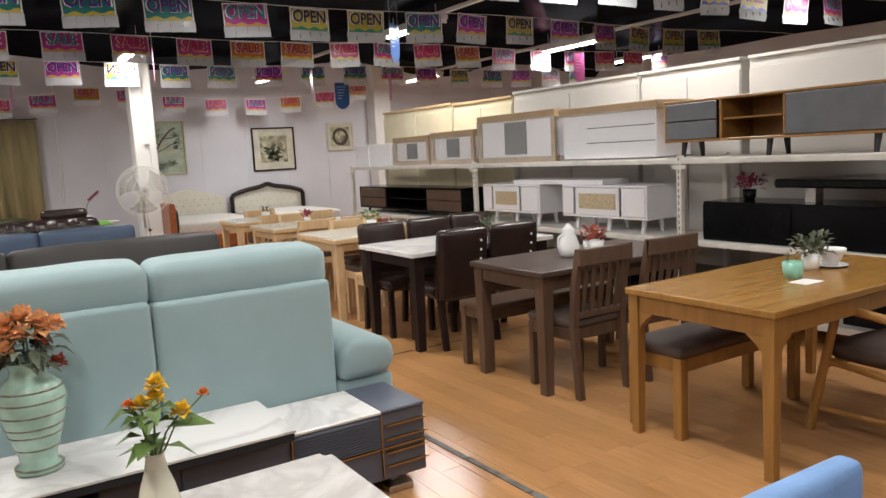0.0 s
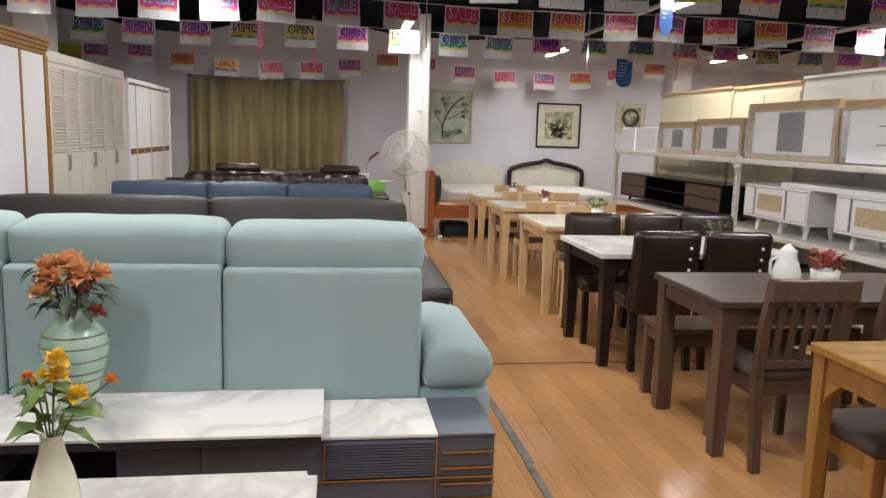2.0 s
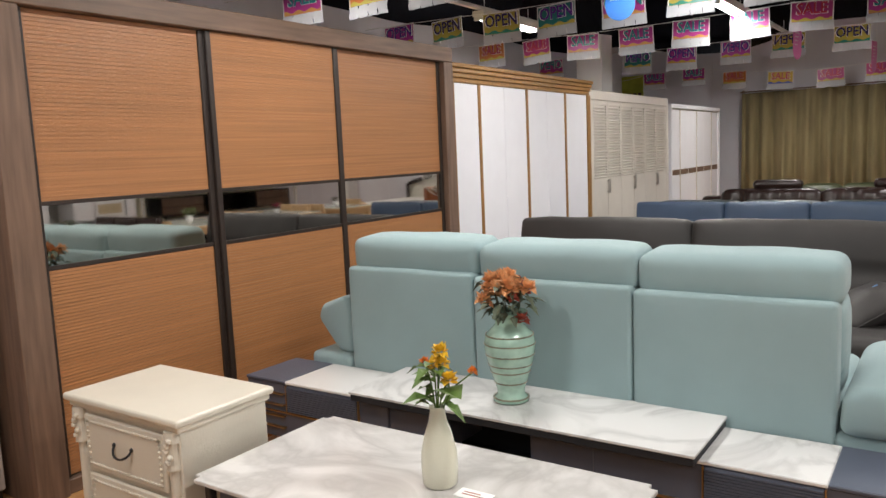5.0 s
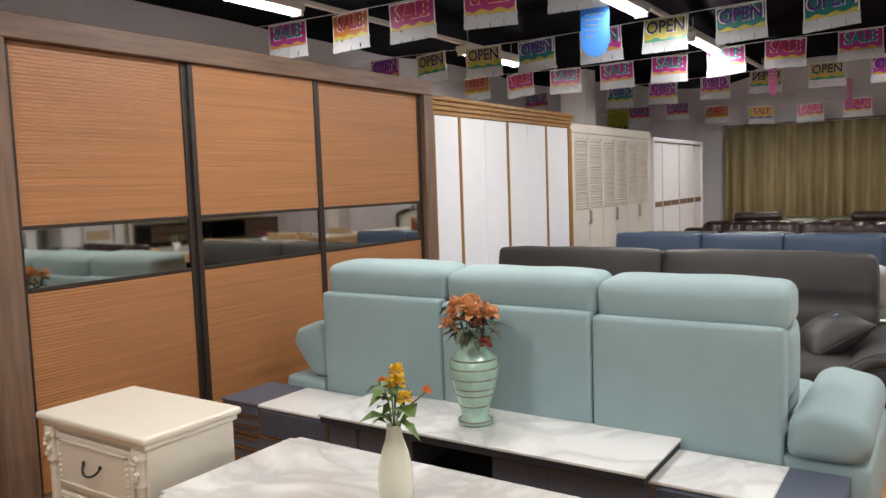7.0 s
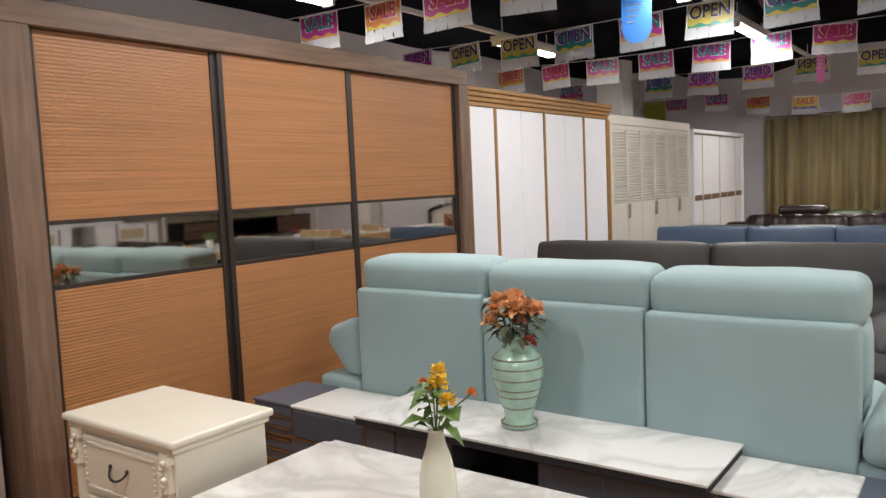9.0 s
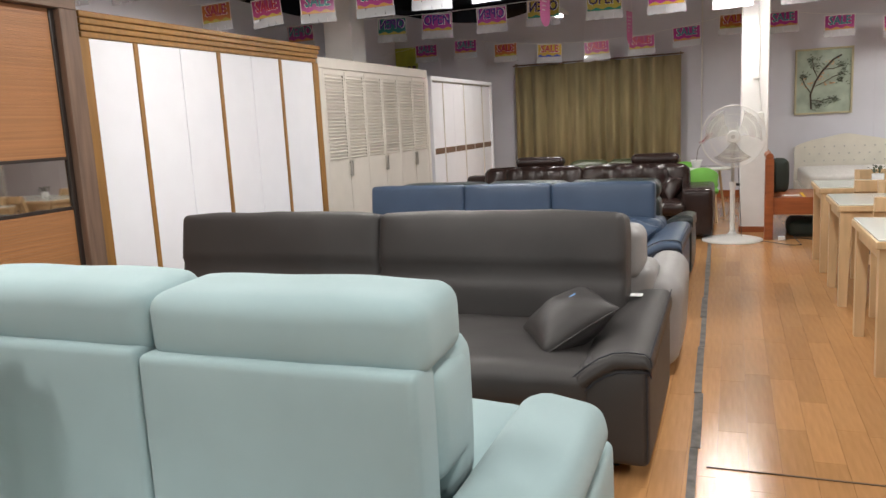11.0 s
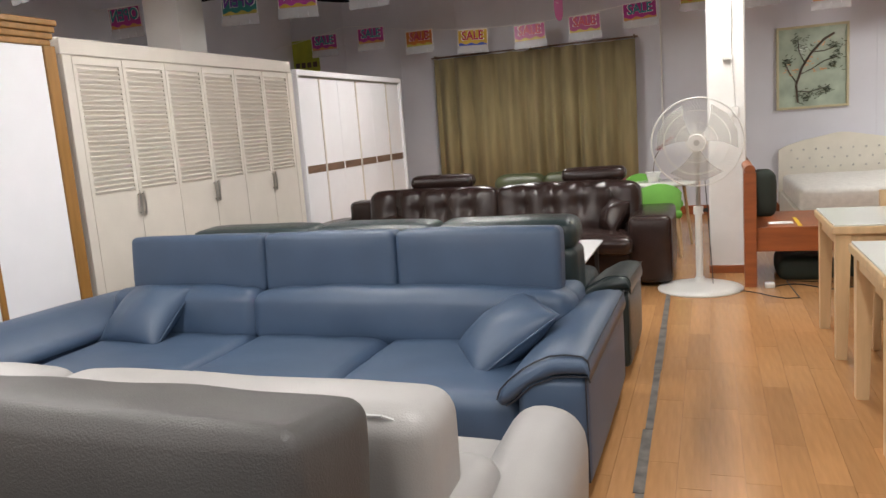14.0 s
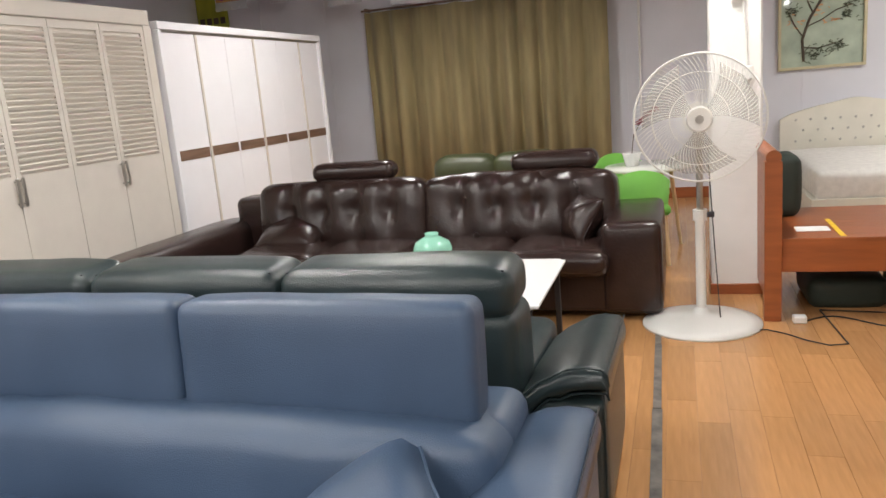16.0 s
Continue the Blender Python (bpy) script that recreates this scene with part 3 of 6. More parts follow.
def blue_sofa():
    s = thing("sofa", "slate blue leather three seat sofa with piped arms", "sofa")
    box("base", (-0.85, 2.02, 7.28, 8.30, 0.08, 0.34), BLUEL, s, bev=0.04, seg=3)
    box("plinth", (-0.80, 1.97, 7.33, 8.25, 0.0, 0.08), MATBLACK, s)
    edges = (-0.73, 0.195, 0.99, 1.855)
    for a, b2 in zip(edges, edges[1:]):
        cushion("headrest", (a + 0.004, b2 - 0.004, 7.99, 8.14, 0.575, 0.905), BLUEL, s, 0.035, 0.012, m=about((a, 8.1, 0.6), -5))
        cushion("seat_cushion", (a + 0.003, b2 - 0.003, 7.10, 8.0, 0.11, 0.385), BLUEL, s, 0.06, 0.014)
    for a, b2 in ((-0.78, 0.19), (0.19, 1.90)):
        cushion("back_cushion", (a, b2, 7.84, 8.22, 0.33, 0.605), BLUEL, s, 0.06, 0.03, m=about((a, 8.0, 0.4), -6))
    cushion("back_shell", (-0.80, 1.93, 8.02, 8.30, 0.28, 0.60), BLUEL, s, 0.06, 0.0)
    for x0, x1 in ((1.78, 2.125), (-0.74, -1.085)):
        draped_arm(s, x0, x1, 7.04, 8.28, 0.578, 0.548, BLUEL, PIPING, 0.14)
    return s


def green_sofa():
    s = thing("sofa", "bottle green leather sofa with glossy padded headrests", "sofa")
    box("base", (-0.9, 2.0, 8.44, 9.30, 0.08, 0.40), GREENL, s, bev=0.04, seg=3)
    for a, b2 in ((-0.70, 0.215), (0.215, 1.02), (1.02, 1.845)):
        head = cushion("headrest", (a + 0.004, b2 - 0.004, 8.52, 8.80, 0.70, 0.868), GREENL, s, 0.062, 0.012, m=about((a, 8.6, 0.7), 3))
        cushion("back_cushion", (a + 0.004, b2 - 0.004, 8.52, 8.82, 0.34, 0.72), GREENL, s, 0.05, 0.01)
        cushion("seat_cushion", (a + 0.004, b2 - 0.004, 8.76, 9.36, 0.34, 0.46), GREENL, s, 0.05, 0.02)
        bm = bmesh.new()
        add_path(bm, [(a + 0.03, 8.555, 0.858), (b2 - 0.03, 8.555, 0.858)], 0.003)
        part("piping", bm, PIPING, head)
    for x0, x1 in ((1.83, 2.13), (-0.69, -0.99)):
        draped_arm(s, x0, x1, 8.48, 9.24, 0.562, 0.51, GREENL, GREENL, 0.12, 0.05)
    sofa_legs(s, (-0.8, 1.9), (8.5, 9.2), 0.07)
    return s


def brown_sofa():
    s = thing("sofa", "glossy dark brown tufted leather corner sofa with bolster headrests", "sofa")
    box("base", (-0.95, 1.98, 10.72, 11.62, 0.04, 0.30), BROWNL, s, bev=0.03, seg=3)
    for a, b2 in ((-0.62, 0.665), (0.665, 1.945)):
        n = 4
        dents = [(a + (b2 - a) * (k + 1) / (n + 1), 0.61, 0.07) for k in range(n)]
        dents += [(a + (b2 - a) * (k + 1) / (n + 1), z, 0.018) for k in range(n) for z in (0.46, 0.52, 0.67, 0.72, 0.77, 0.81)]
        cushion("back_cushion", (a + 0.004, b2 - 0.004, 11.12, 11.42, 0.36, 0.825), BROWNL, s, 0.07, 0.03, dents=dents, m=about((a, 11.3, 0.4), -9))
        for k in range(2):
            w = (b2 - a) / 2
            cushion("seat_cushion", (a + w * k + 0.004, a + w * (k + 1) - 0.004, 10.62, 11.22, 0.28, 0.43), BROWNL, s, 0.06, 0.025)
    cushion("armrest", (1.90, 2.24, 10.70, 11.62, 0.03, 0.585), BROWNL, s, 0.045, 0.012)
    cushion("armrest", (-1.14, -0.84, 9.60, 11.62, 0.03, 0.56), BROWNL, s, 0.06, 0.02)
    cushion("chaise_cushion", (-0.86, -0.1, 9.60, 10.66, 0.05, 0.41), BROWNL, s, 0.06, 0.02)
    cushion("back_shell", (-0.95, 1.95, 11.36, 11.62, 0.28, 0.74), BROWNL, s, 0.06, 0)
    for a, b2 in ((-0.22, 0.42), (1.26, 1.84)):
        h = cushion("bolster", (a, b2, 11.26, 11.44, 0.84, 0.97), BROWNL, s, 0.062, 0.005)
        bm = bmesh.new()
        for x in (a + 0.15, b2 - 0.15):
            add_rod(bm, (x, 11.36, 0.76), (x, 11.36, 0.88), 0.01)
        part("stem", bm, STEEL, h)
    return s


mint_sofa()
grey_sofa()
white_sofa()
blue_sofa()
green_sofa()
brown_sofa()
pl = pillow(1.60, 4.88, 0.46, 0.42, GREYL, -62, -62, "charcoal leather pillow with a blue ribbon on the sofa arm")
bm = bmesh.new()
add_path(bm, [(0.03, -0.094, 0.12), (0.035, -0.101, 0.2), (0.028, -0.096, 0.28)], 0.004)
part("ribbon", bm, SKYBLUE, pl, "bright blue ribbon")
pillow(1.48, 7.56, 0.365, 0.49, BLUEL, -58, -62, "slate blue leather pillow propped on the sofa arm")
pillow(-0.49, 7.62, 0.375, 0.46, BLUEL, -52, -8, "slate blue leather pillow on the sofa seat")
pillow(1.68, 11.0, 0.43, 0.34, BROWNL, -32, -62, "glossy brown leather pillow beside the arm")
pillow(-0.35, 10.95, 0.42, 0.5, BROWNL, -70, 0, "brown leather bolster lying on the seat")
tagged(box("price_tag", (1.98, 2.04, 5.36, 5.42, 0.575, 0.578), PAPER, bev=0.0005), "small white paper tag on the sofa arm", "tag")

# ---- media console, tables and small pieces near the entrance ----


def media_console():
    s = thing("media_console", "slate blue media console with white marble slabs and gold lines", "tv stand")
    for x0, x1, xa, xb in ((1.00, 2.04, 1.40, 1.83), (-0.98, -0.02, -0.69, -0.18)):
        box("cabinet", (x0, x1, 2.72, 3.08, 0.08, 0.375), SLATE, s)
        box("marble_cap", (xa, xb, 2.71, 3.085, 0.376, 0.392), MARBLE, s)
        box("end_cap", (xb if x0 > 0 else x0, x1 if x0 > 0 else xa, 2.71, 3.085, 0.376, 0.392), SLATE, s)
        f0, f1 = (1.43, 1.82) if x0 > 0 else (-0.68, -0.20)
        front = box("fluted_front", (f0, f1, 2.712, 2.7195, 0.232, 0.37), SLATE, s)
        for k in range(12):
            box("flute", (f0 + 0.002, f1 - 0.002, 2.705, 2.712, 0.235 + k * 0.0112, 0.241 + k * 0.0112), SLATE, front, bev=0)
        boxes("gold_line", [(x0, x1, 2.706, 2.722, 0.222, 0.227), (f0 - 0.006, f0 - 0.002, 2.706, 2.72, 0.228, 0.372), (f1 + 0.002, f1 + 0.006, 2.706, 2.72, 0.09, 0.372)]
              + [(xb + 0.012 if x0 > 0 else x0 - 0.002, x1 + 0.002 if x0 > 0 else xa - 0.012, 2.700, 3.0, z, z + 0.005) for z in (0.14, 0.2, 0.26, 0.32)], GOLD, s, bev=0)
        for x in (x0 + 0.12, x1 - 0.12):
            boxes("foot", [(x - 0.06, x + 0.06, 2.74, 3.05, 0, 0.03), (x - 0.02, x + 0.02, 2.8, 3.0, 0.03, 0.09)], STEEL, s, label="chrome foot")
    box("back_board", (-0.02, 1.0, 3.04, 3.08, 0.10, 0.375), DARKVOID, s)
    box("floor_board", (-0.02, 1.0, 2.74, 3.04, 0.10, 0.13), DARKVOID, s)
    box("drawer", (-0.02, 0.30, 2.73, 3.04, 0.20, 0.375), SLATE, s)
    box("drawer", (0.72, 1.0, 2.73, 3.04, 0.20, 0.375), SLATE, s)
    box("slab_edge", (-0.175, 1.415, 2.635, 3.095, 0.392, 0.425), DARKVOID, s)
    box("marble_slab", (-0.18, 1.42, 2.63, 3.10, 0.425, 0.437), MARBLE, s, bev=0.002)
    return s


def coffee_table(x0, x1, y0, y1, top, label):
    s = thing("coffee_table", label, "coffee table")
    bm = bmesh.new()
    r = 0.03
    add_box(bm, x0, x1, y0, y1, 0.444, 0.46)
    vert = [e for e in bm.edges if abs(e.verts[0].co.z - e.verts[1].co.z) > 0.01]
    bmesh.ops.bevel(bm, geom=vert, offset=r, segments=5, affect="EDGES")
    bmesh.ops.bevel(bm, geom=[e for e in bm.edges if abs(e.verts[0].co.z - e.verts[1].co.z) < 1e-4], offset=0.003, segments=1, affect="EDGES")
    part("marble_top", bm, top, s)
    box("apron", (x0 + 0.03, x1 - 0.03, y0 + 0.03, y1 - 0.03, 0.425, 0.444), MATBLACK, s)
    box("drawer_body", (x0 + 0.08, x1 - 0.45, y0 + 0.06, y1 - 0.06, 0.27, 0.425), SLATE, s)
    for x in (x0 + 0.05, x1 - 0.05):
        for y in (y0 + 0.05, y1 - 0.05):
            box("leg", (x - 0.015, x + 0.015, y - 0.015, y + 0.015, 0, 0.425), MATBLACK, s)
    return s


media_console()
coffee_table(0.0, 1.41, 1.60, 2.30, MARBLE2, "low table with a cloudy grey marble top and black legs")
coffee_table(0.72, 1.74, 9.45, 10.38, CHINA, "low table with a glossy white top")


def nightstand():
    s = thing("nightstand", "ivory lacquered nightstand with carved corners and two drawers", "nightstand")
    x0, x1, y0, y1 = -0.72, -0.07, 1.63, 2.03
    box("body", (x0, x1, y0, y1, 0.10, 0.60), IVORY, s)
    box("plinth", (x0 - 0.015, x1 + 0.015, y0 - 0.015, y1 + 0.01, 0.0, 0.10), IVORY, s, bev=0.012, seg=3)
    box("top", (x0 - 0.035, x1 + 0.035, y0 - 0.035, y1 + 0.02, 0.622, 0.652), IVORY, s, bev=0.012, seg=4)
    box("cornice", (x0 - 0.018, x1 + 0.018, y0 - 0.018, y1 + 0.01, 0.598, 0.624), IVORY, s, bev=0.008, seg=3)
    for x in (x0 + 0.035, x1 - 0.035):
        bm = bmesh.new()
        for z0, z1, r in ((0.10, 0.14, 0.03), (0.14, 0.46, 0.02), (0.46, 0.48, 0.028), (0.48, 0.56, 0.025), (0.56, 0.60, 0.032)):
            add_rod(bm, (x, y0 - 0.004, z0), (x, y0 - 0.004, z1), r, r * 0.9, 14)
        for k in range(5):
            bmesh.ops.create_icosphere(bm, subdivisions=1, radius=0.013, matrix=pose(x + 0.012 * math.sin(k * 2), y0 - 0.03, 0.49 + k * 0.02))
        part("carved_column", bm, IVORY, s, smooth=False)
    for z0, z1 in ((0.36, 0.58), (0.12, 0.34)):
        d = box("drawer", (x0 + 0.075, x1 - 0.075, y0 - 0.016, y0, z0, z1), IVORY, s, bev=0.006)
        xa, xb = x0 + 0.10, x1 - 0.10
        bm = bmesh.new()
        for k in range(26):
            u = k / 25
            for z in (z0 + 0.025, z1 - 0.025):
                bmesh.ops.create_icosphere(bm, subdivisions=1, radius=0.007, matrix=pose(xa + (xb - xa) * u, y0 - 0.018, z))
        for k in range(9):
            for x in (xa, xb):
                bmesh.ops.create_icosphere(bm, subdivisions=1, radius=0.007, matrix=pose(x, y0 - 0.018, z0 + 0.025 + (z1 - z0 - 0.05) * k / 8))
        part("bead_frame", bm, IVORY, d)
        bm = bmesh.new()
        xm, zm = (x0 + x1) / 2, (z0 + z1) / 2
        add_path(bm, [(xm + 0.055 * math.cos(a), y0 - 0.018 - 0.025 * abs(math.sin(a)), zm + 0.015 + 0.035 * math.sin(a)) for a in [math.pi + math.pi * i / 8 for i in range(9)]], 0.0045)
        for q in (-0.055, 0.055):
            bmesh.ops.create_icosphere(bm, subdivisions=1, radius=0.009, matrix=pose(xm + q, y0 - 0.018, zm + 0.018))
        part("handle", bm, MATBLACK, d, "dark bail handle")
    return s


nightstand()


def flower_vase():
    v = thing("vase", "crackled celadon vase with brown bands and faded peach flowers", "vase", at=(0.56, 2.87, 0.437))
    prof = [(0.055, 0), (0.078, 0.006), (0.078, 0.018), (0.06, 0.035), (0.062, 0.06), (0.085, 0.13), (0.105, 0.20), (0.113, 0.255), (0.105, 0.30), (0.08, 0.325), (0.062, 0.345), (0.058, 0.37), (0.068, 0.392), (0.082, 0.40), (0.072, 0.396), (0.05, 0.37)]
    body = lathe("body", prof, CELADON, v, n=36)
    for z, r in ((0.02, 0.0795), (0.30, 0.1062), (0.262, 0.1135), (0.215, 0.1085), (0.17, 0.0975), (0.14, 0.0895), (0.09, 0.0735)):
        lathe("band", [(r, z - 0.003), (r + 0.001, z), (r, z + 0.003)], GLAZELINE, body)
    rnd = random.Random(7)
    for mat, count, rr, label in ((PEACHP, 24, 0.044, "peach petals"), (REDP, 6, 0.030, "rust red petals")):
        bm = bmesh.new()
        for k in range(count):
            a, q = rnd.uniform(0, 6.28), rnd.uniform(0.0, 0.115)
            add_bloom(bm, (q * math.cos(a), q * math.sin(a), 0.515 - q * q * 3 + rnd.uniform(-0.03, 0.05)), rr, rnd, 26)
        if mat is REDP:
            add_bloom(bm, (0.09, -0.05, 0.375), 0.036, rnd, 24)
        part("blossoms", bm, mat, v, label)
    bm = bmesh.new()
    for k in range(90):
        a, z = rnd.uniform(0, 6.28), rnd.uniform(0.38, 0.54)
        q = rnd.uniform(0.02, 0.11)
        add_leaf(bm, (q * math.cos(a), q * math.sin(a), z), (math.cos(a), math.sin(a), rnd.uniform(-0.6, 0.5)), rnd.uniform(0.04, 0.08), 0.018, 0.3)
    part("leaves", bm, DUSTYLEAF, v)
    bm = bmesh.new()
    for k in range(8):
        a = k * 0.8
        add_rod(bm, (0.02 * math.cos(a), 0.02 * math.sin(a), 0.3), (0.07 * math.cos(a), 0.07 * math.sin(a), 0.52), 0.003)
    part("stems", bm, DUSTYLEAF, v)
    return v


def bottle_vase():
    v = thing("vase", "cream ceramic bottle vase with yellow and orange flowers", "vase", at=(0.79, 1.98, 0.46))
    lathe("body", [(0.05, 0), (0.057, 0.008), (0.06, 0.06), (0.058, 0.11), (0.045, 0.17), (0.03, 0.215), (0.024, 0.25), (0.026, 0.262), (0.02, 0.262), (0.018, 0.24)], CERAMIC, v, n=32)
    rnd = random.Random(11)
    spots = [(0.02, 0.0, 0.53, YELLOWP), (0.07, -0.03, 0.42, YELLOWP), (-0.05, 0.01, 0.47, ORANGEP), (0.14, 0.0, 0.46, ORANGEP), (0.015, 0.01, 0.47, YELLOWP), (-0.02, 0.02, 0.45, YELLOWP)]
    for x, y, z, mat in spots:
        z = 0.24 + (z - 0.24) * 0.69
        bm = bmesh.new()
        add_rod(bm, (x * 0.1, y * 0.1, 0.24), (x * 0.45, y * 0.45, 0.24 + (z - 0.24) * 0.6), 0.0025, n=6)
        add_rod(bm, (x * 0.45, y * 0.45, 0.24 + (z - 0.24) * 0.6), (x, y, z), 0.0025, n=6)
        st = part("stem", bm, LEAF, v)
        bm = bmesh.new()
        add_bloom(bm, (x, y, z), 0.031 if mat is YELLOWP else 0.018, rnd, 24)
        part("blossom", bm, mat, st)
    bm = bmesh.new()
    for k in range(26):
        a = rnd.uniform(0, 6.28)
        q = rnd.uniform(0, 0.03)
        add_leaf(bm, (q * math.cos(a), q * math.sin(a), rnd.uniform(0.26, 0.42)), (math.cos(a), math.sin(a), rnd.uniform(-0.3, 0.6)), rnd.uniform(0.05, 0.09), 0.022, 0.35)
    add_leaf(bm, (0.03, -0.02, 0.33), (1, -0.5, 0.1), 0.13, 0.05, 0.1)
    add_leaf(bm, (0.0, -0.03, 0.30), (-0.6, -0.8, 0.1), 0.10, 0.035, 0.2)
    part("leaves", bm, LEAF, v)
    return v


flower_vase()
bottle_vase()
tg = tagged(box("price_card", (0.87, 0.99, 1.93, 1.99, 0.4605, 0.462), PAPER, bev=0.0004), "white paper price card lying on the marble", "price card")
boxes("print", [(0.89, 0.97, 1.95, 1.955, 0.4625, 0.463), (0.89, 0.95, 1.965, 1.97, 0.4625, 0.463)], REDP, tg, bev=0)
lathe_jar = thing("jar", "round jade green ceramic jar on the low table", "jar", at=(1.03, 10.2, 0.46))
lathe("body", [(0.05, 0), (0.06, 0.005), (0.095, 0.06), (0.11, 0.11), (0.095, 0.15), (0.05, 0.175), (0.035, 0.185), (0.04, 0.2), (0.032, 0.198), (0.025, 0.18)], MINTJAR, lathe_jar)

# ---- wardrobes ----


def caramel_wardrobe():
    s = thing("wardrobe", "caramel wood sliding wardrobe with a tinted mirror band", "wardrobe")
    xf, xb, y0, y1, z1 = -1.25, -1.90, 1.70, 5.28, 2.365
    box("carcass", (xb, xf - 0.10, y0 + 0.02, y1 - 0.02, 0.0, z1 - 0.02), WALNUT, s)
    box("top_rail", (xb, xf, y0, y1, z1 - 0.115, z1), WALNUT, s)
    box("side_post", (xb, xf, y0, y0 + 0.15, 0, z1 - 0.116), WALNUTV, s)
    box("side_post", (xb, xf, y1 - 0.13, y1, 0, z1 - 0.116), WALNUTV, s)
    box("plinth", (xb, xf - 0.02, y0 + 0.15, y1 - 0.13, 0, 0.07), WALNUT, s)
    zt = z1 - 0.118
    doors = ((1.85, 2.86, -0.035), (2.86, 3.92, -0.015), (3.92, 5.15, -0.035))
    for a, b2, off in doors:
        x = xf + off - 0.03
        d = box("door", (x - 0.02, x, a, b2, 0.07, zt), DARKTRIM, s)
        for p0, p1 in ((a, a + 0.035), (b2 - 0.035, b2)):
            box("stile", (x, x + 0.02, p0, p1, 0.07, zt), DARKTRIM, d)
        bm = bmesh.new()
        n = 46
        for k in range(n):
            z = 1.385 + (zt - 1.385) * k / n
            add_box(bm, x + 0.002, x + 0.010, a + 0.036, b2 - 0.036, z, z + (zt - 1.385) / n - 0.004)
        part("ribbed_panel", bm, CARAMEL, d)["kind"] = "stuff"
        box("upper_panel", (x, x + 0.0075, a + 0.036, b2 - 0.036, 1.385, zt), CARAMEL, d, bev=0)
        box("mirror", (x, x + 0.006, a + 0.036, b2 - 0.036, 1.085, 1.365), MIRROR, d, bev=0)
        boxes("mirror_trim", [(x, x + 0.014, a + 0.036, b2 - 0.036, z, z + 0.018) for z in (1.067, 1.366)], DARKTRIM, d, bev=0)
        bm = bmesh.new()
        n = 60
        for k in range(n):
            z = 0.08 + 0.985 * k / n
            add_box(bm, x + 0.003, x + 0.010, a + 0.036, b2 - 0.036, z, z + 0.985 / n - 0.002)
        part("lower_panel", bm, CARAMEL, d)["kind"] = "stuff"
    return s


def oak_wardrobe():
    s = thing("wardrobe", "white fronted wardrobe with honey oak frame and stepped crown", "wardrobe")
    xf, xb, y0, y1, z1 = -1.36, -1.95, 5.37, 8.31, 2.275
    box("carcass", (xb, xf - 0.03, y0 + 0.02, y1 - 0.02, 0, z1 - 0.06), WHITE, s)
    box("side_panel", (xb, xf - 0.05, y0, y0 + 0.019, 0, z1 - 0.16), OAK, s)
    for k in range(4):
        box("crown_step", (xb, xf + 0.012 * k, y0 - 0.012 * k + 0.03, y1 + 0.012 * k - 0.03, z1 - 0.16 + 0.04 * k, z1 - 0.122 + 0.04 * k), OAK, s, bev=0.008, seg=2)
    for a, b2 in ((y0, y0 + 0.09), (y1 - 0.09, y1)):
        box("side_post", (xf - 0.05, xf, a, b2, 0, z1 - 0.16), OAK, s)
    bars = (5.87, 6.77, 7.65)
    edges = [y0 + 0.09] + [k for b2 in bars for k in (b2 - 0.02, b2 + 0.02)] + [y1 - 0.09]
    for b2 in bars:
        box("oak_bar", (xf - 0.03, xf - 0.004, b2 - 0.02, b2 + 0.02, 0.06, z1 - 0.16), OAK, s)
    for a, b2 in zip(edges[::2], edges[1::2]):
        mid = [a, (a + b2) / 2, b2] if b2 - a > 0.6 else [a, b2]
        for p, q in zip(mid, mid[1:]):
            box("door", (xf - 0.03, xf - 0.012, p + 0.003, q - 0.003, 0.06, z1 - 0.163), WHITE, s, bev=0.002)
    return s


def louvre_wardrobe():
    s = thing("wardrobe", "cream lacquered wardrobe with louvred bifold doors", "wardrobe")
    xf, xb, y0, y1, z1 = -1.42, -2.02, 8.40, 11.30, 2.19
    box("carcass", (xb, xf - 0.02, y0, y1, 0, z1 - 0.02), CREAM, s)
    box("cornice", (xb, xf + 0.004, y0 - 0.005, y1 + 0.005, z1 - 0.11, z1), CREAM, s, bev=0.006)
    for a, b2 in ((y0, y0 + 0.078), (y1 - 0.088, y1)):
        box("side_post", (xf - 0.02, xf + 0.012, a, b2, 0, z1 - 0.112), CREAM, s)
    n = 6
    w = (y1 - y0 - 0.17) / n
    for k in range(n):
        a, b2 = y0 + 0.08 + w * k + 0.003, y0 + 0.08 + w * (k + 1) - 0.003
        d = box("door", (xf - 0.018, xf - 0.006, a, b2, 0.07, z1 - 0.118), CREAM, s, bev=0.002)
        boxes("door_frame", [(xf - 0.006, xf + 0.008, a, a + 0.032, 1.141, z1 - 0.171), (xf - 0.006, xf + 0.008, b2 - 0.032, b2, 1.141, z1 - 0.171), (xf - 0.006, xf + 0.008, a, b2, z1 - 0.17, z1 - 0.12), (xf - 0.006, xf + 0.008, a, b2, 0.075, 1.14)], CREAM, d, bev=0)
        bm = bmesh.new()
        for q in range(25):
            z = 1.15 + q * 0.0345
            add_box(bm, xf - 0.007, xf + 0.011, a + 0.032, b2 - 0.032, z, z + 0.018, m=about((xf, a, z + 0.01), 0, 28))
        part("louvres", bm, CREAM, d)["kind"] = "stuff"
        if k % 2 == 0:
            yy = b2 + 0.003
            for side in (-0.022, 0.022):
                bm = bmesh.new()
                add_box(bm, xf + 0.026, xf + 0.034, yy + side - 0.012, yy + side + 0.012, 0.955, 1.13, 0.004)
                for z in (0.975, 1.11):
                    add_rod(bm, (xf, yy + side, z), (xf + 0.03, yy + side, z), 0.006)
                part("handle", bm, STEEL, d, "brushed steel bar handle")
    return s


